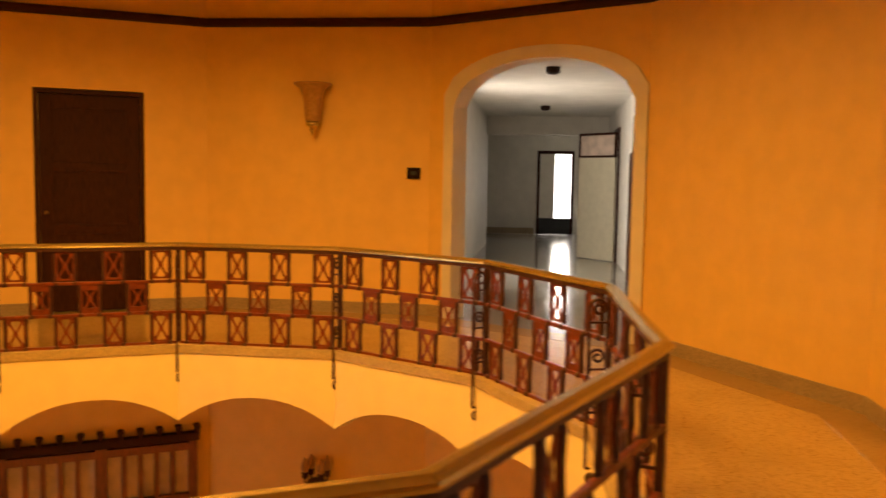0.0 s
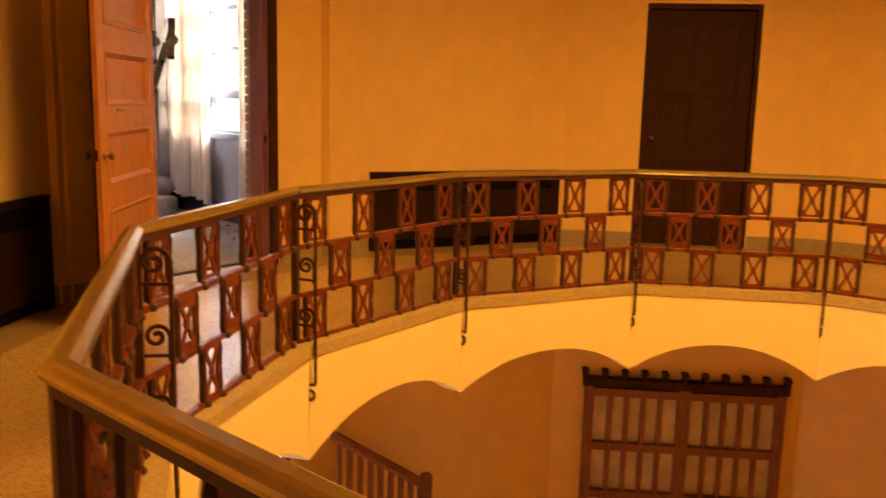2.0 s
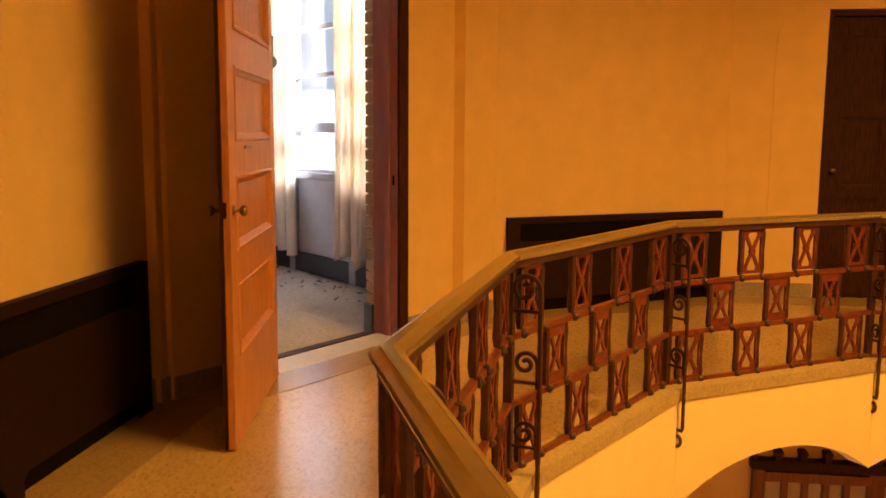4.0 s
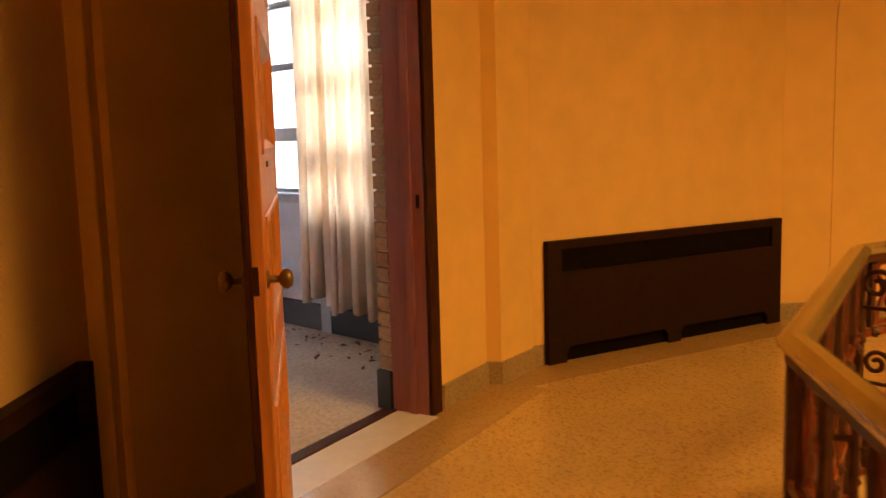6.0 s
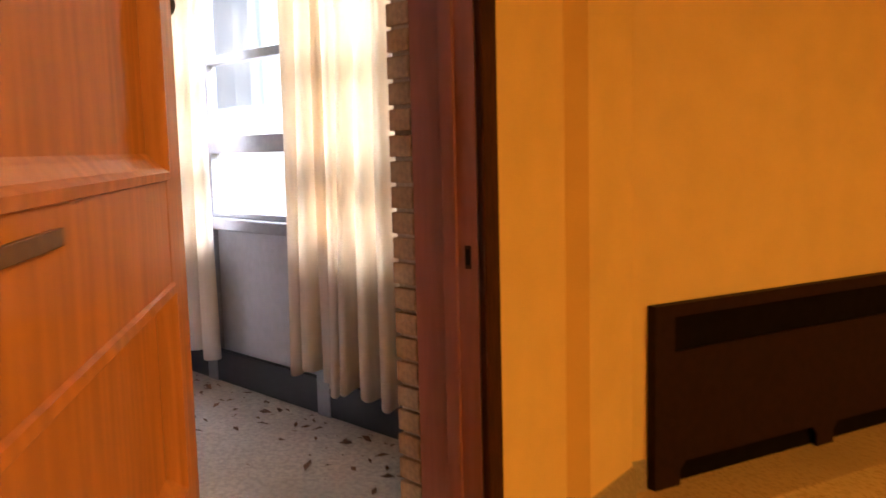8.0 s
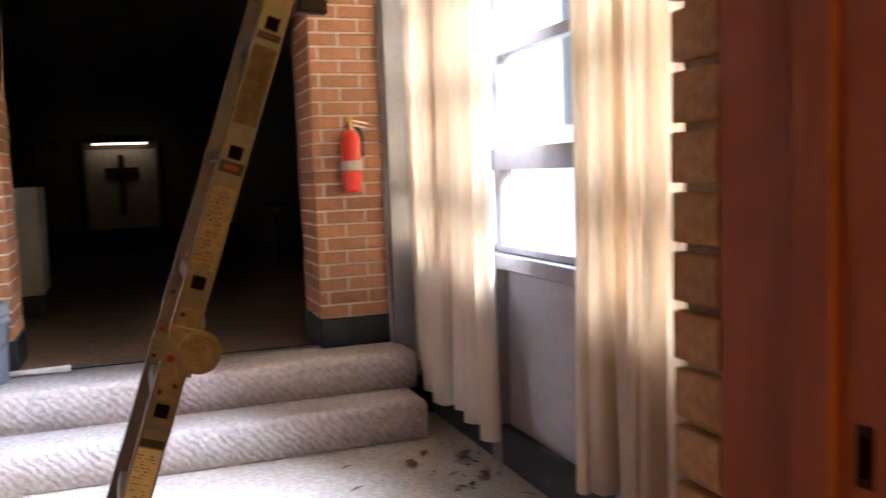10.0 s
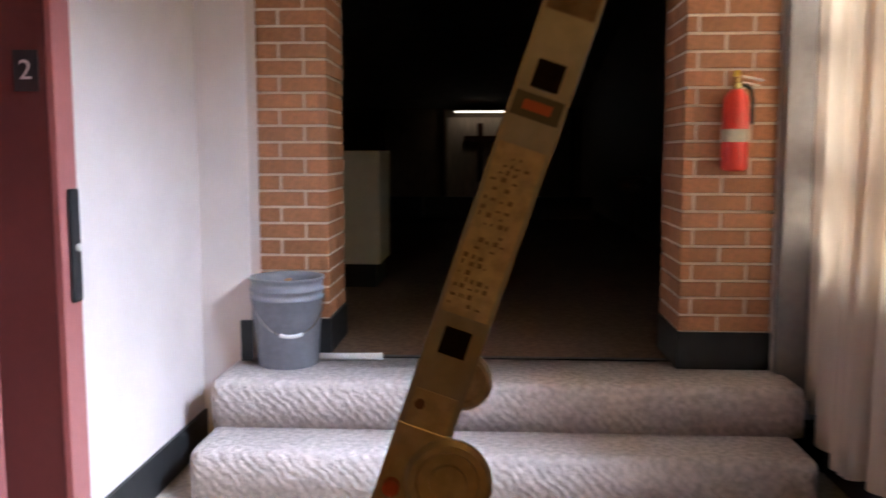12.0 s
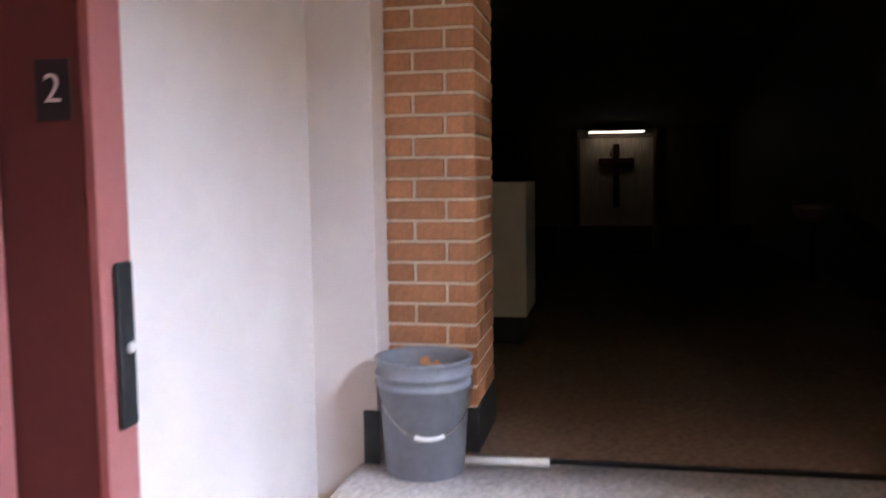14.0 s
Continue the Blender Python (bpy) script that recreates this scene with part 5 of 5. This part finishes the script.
# ---------------------------------------------------------------- folding ladder
def ladder():
    """An aluminium multi-position ladder: two channel rails, rungs, round locking hinges."""
    up = Vector((0.0, 0.341, 1.0)).normalized()
    m = Matrix(((1, 0, 0, -5.36), (0, up.z, up.y, -1.292), (0, -up.y, up.z, 0.02), (0, 0, 0, 1)))
    L = thing("folding_ladder", "scuffed aluminium folding ladder with faded labels", "ladder", m)
    wd, hw = 0.36, 0.026
    for x in (0.0, -wd):
        for z0, z1, s in ((0.03, 0.93, 0.0), (0.99, 1.74, 0.0)):
            bm = bmesh.new()
            box(bm, x - 0.003, x, -hw, hw, z0, z1, bevel=0.0008)
            for y in (-hw, hw - 0.003):
                box(bm, x - 0.026, x - 0.003, y, y + 0.003, z0, z1)
            part("side_rail", bm, M_ALU, L)
        part("rubber_foot", bx(x - 0.03, x + 0.002, -0.036, 0.036, -0.015, 0.032, bevel=0.005), M_BLACK, L)
        for hz in (0.965, 1.79):
            h = part("hinge", turned(bmesh.new(), [(0.038, -0.004), (0.041, 0.0), (0.041, 0.006), (0.036, 0.009), (0.030, 0.009), (0.028, 0.006), (0.018, 0.006), (0.017, 0.010), (0.007, 0.010)], 26), M_HINGE, L, "round zinc-plated locking hinge", Matrix.Translation((x, 0.036, hz)) @ pose(0, 0, 0, 0, 90, 0), False)
            part("hinge_arm", box(bx(x + 0.0005, x + 0.004, -0.026, 0.034, hz - 0.05, hz + 0.04, bevel=0.001), x + 0.0006, x + 0.0035, -0.02, 0.02, hz - 0.10, hz + 0.075), M_HINGE, L)
            part("lock_pin", turned(bmesh.new(), [(0.008, 0), (0.008, 0.010), (0.005, 0.012)], 10), M_ORANGE, L, "orange lock lever", Matrix.Translation((x + 0.004, -0.012, hz - 0.02)) @ pose(0, 0, 0, 0, 90, 0))
            for dy, dz in ((-0.012, 0.062), (0.01, -0.07), (-0.014, -0.085)):
                part("bolt", turned(bmesh.new(), [(0.005, 0), (0.005, 0.003)], 8), M_IRON, L, "", Matrix.Translation((x + 0.004, dy, hz + dz)) @ pose(0, 0, 0, 0, 90, 0))
    for z in (0.11, 0.355, 0.60, 0.845, 1.09, 1.34, 1.59):
        part("rung", bx(-wd - 0.002, 0.0, -0.014, 0.014, z - 0.014, z + 0.014, bevel=0.003), M_ALU, L)
        # black block paints the dark inside of the open rung end
        part("rung_hole", bx(0.0003, 0.0045, -0.0125, 0.0125, z - 0.0125, z + 0.0125, bevel=0.0005), M_VOID, L, "black square painted for the dark hollow rung end")
    # labels on the outer rail
    for z0, z1, material, lab in ((1.115, 1.275, M_TANLAB, "faded instruction label"), (1.395, 1.545, M_BROWNLAB, "dark worn label"), (1.300, 1.322, M_BLACK, "warning label"), (1.558, 1.572, M_BLACK, "warning label"),
                                  (0.808, 0.820, M_BLUELAB, "blue label strip"), (0.775, 0.790, M_BLACK, "warning strip"), (0.660, 0.772, M_LABEL, "paper instruction label"), (0.62, 0.645, M_BLACK, "warning strip"), (0.40, 0.59, M_LABEL, "paper instruction label")):
        lb = part("label", bx(0.0002, 0.0008, -0.022, 0.022, z0, z1), material, L, lab)
        rnd = random.Random(int(z0 * 1000))
        if material in (M_LABEL, M_TANLAB, M_BROWNLAB):
            z = z0 + 0.008
            while z < z1 - 0.008:
                y = -0.019
                while y < 0.010:
                    w = rnd.uniform(0.003, 0.012) if material is M_LABEL else rnd.uniform(0.0015, 0.005)
                    if rnd.random() < 0.6:
                        part("text_bar", bx(0.0008, 0.0010, y, y + w, z, z + (0.0018 if material is M_LABEL else rnd.uniform(0.0015, 0.005))), M_TEXT, lb)
                    y += w + rnd.uniform(0.0015, 0.005)
                z += 0.006 if material is M_LABEL else rnd.uniform(0.006, 0.010)
        elif z0 > 1:
            part("text_bar", bx(0.0008, 0.0012, -0.013, 0.013, z0 + 0.007, z1 - 0.006), M_ORANGE, lb)
    # the section above the upper hinge hangs folded over
    for x in (0.0,):
        bm = bmesh.new()
        box(bm, x - 0.026, x, -0.025, 0.025, 0.0, 0.30, bevel=0.002)
        ur = part("upper_rail", bm, M_ALU, L, "", Matrix.Translation((0.0, -0.022, 1.95)) @ pose(0, 0, 0, 196, 0, 0))
        part("end_cap", bx(x - 0.028, x + 0.002, -0.027, 0.027, 0.298, 0.325, bevel=0.004), M_BLACK, ur, "black rubber end cap")
        part("cap_band", bx(x - 0.0285, x + 0.0025, -0.0275, 0.0275, 0.288, 0.297), M_ORANGE, ur, "orange band")
    return L


M_HINGE = mat("zinc_plate", (0.25, 0.23, 0.19), 0.33, 0.6, grain=0.2, gscale=60)
M_BROWNLAB = mat("scraped_label", (0.10, 0.07, 0.045), 0.6, grain=0.4, gscale=60)
M_BLUELAB = mat("blue_label", (0.10, 0.14, 0.20), 0.5, grain=0.1, gscale=60)
M_TEXT = mat("print", (0.09, 0.06, 0.035), 0.7, grain=0.1, gscale=90)
ladder()

# dry leaves and grit on the floor below the windows
rnd = random.Random(9)
bm = bmesh.new()
for i in range(130):
    x, y = rnd.uniform(-7.4, -4.9), WY - 0.05 - abs(rnd.gauss(0, 0.22))
    s = rnd.uniform(0.006, 0.022) if i % 4 else rnd.uniform(0.022, 0.038)
    m = pose(x, y, 0.002 + s * 0.25, rnd.uniform(-25, 25), rnd.uniform(-25, 25), rnd.uniform(0, 360))
    vs = [bm.verts.new(m @ Vector(p)) for p in ((-s, 0, 0), (-0.2 * s, 0.5 * s, 0.15 * s), (s, 0.1 * s, 0), (0, -0.45 * s, 0.1 * s))]
    bm.faces.new(vs)
solid("leaf_litter", bm, M_LEAFLITTER, "scattered dry leaves and grit along the window base", "leaves", None, "stuff")
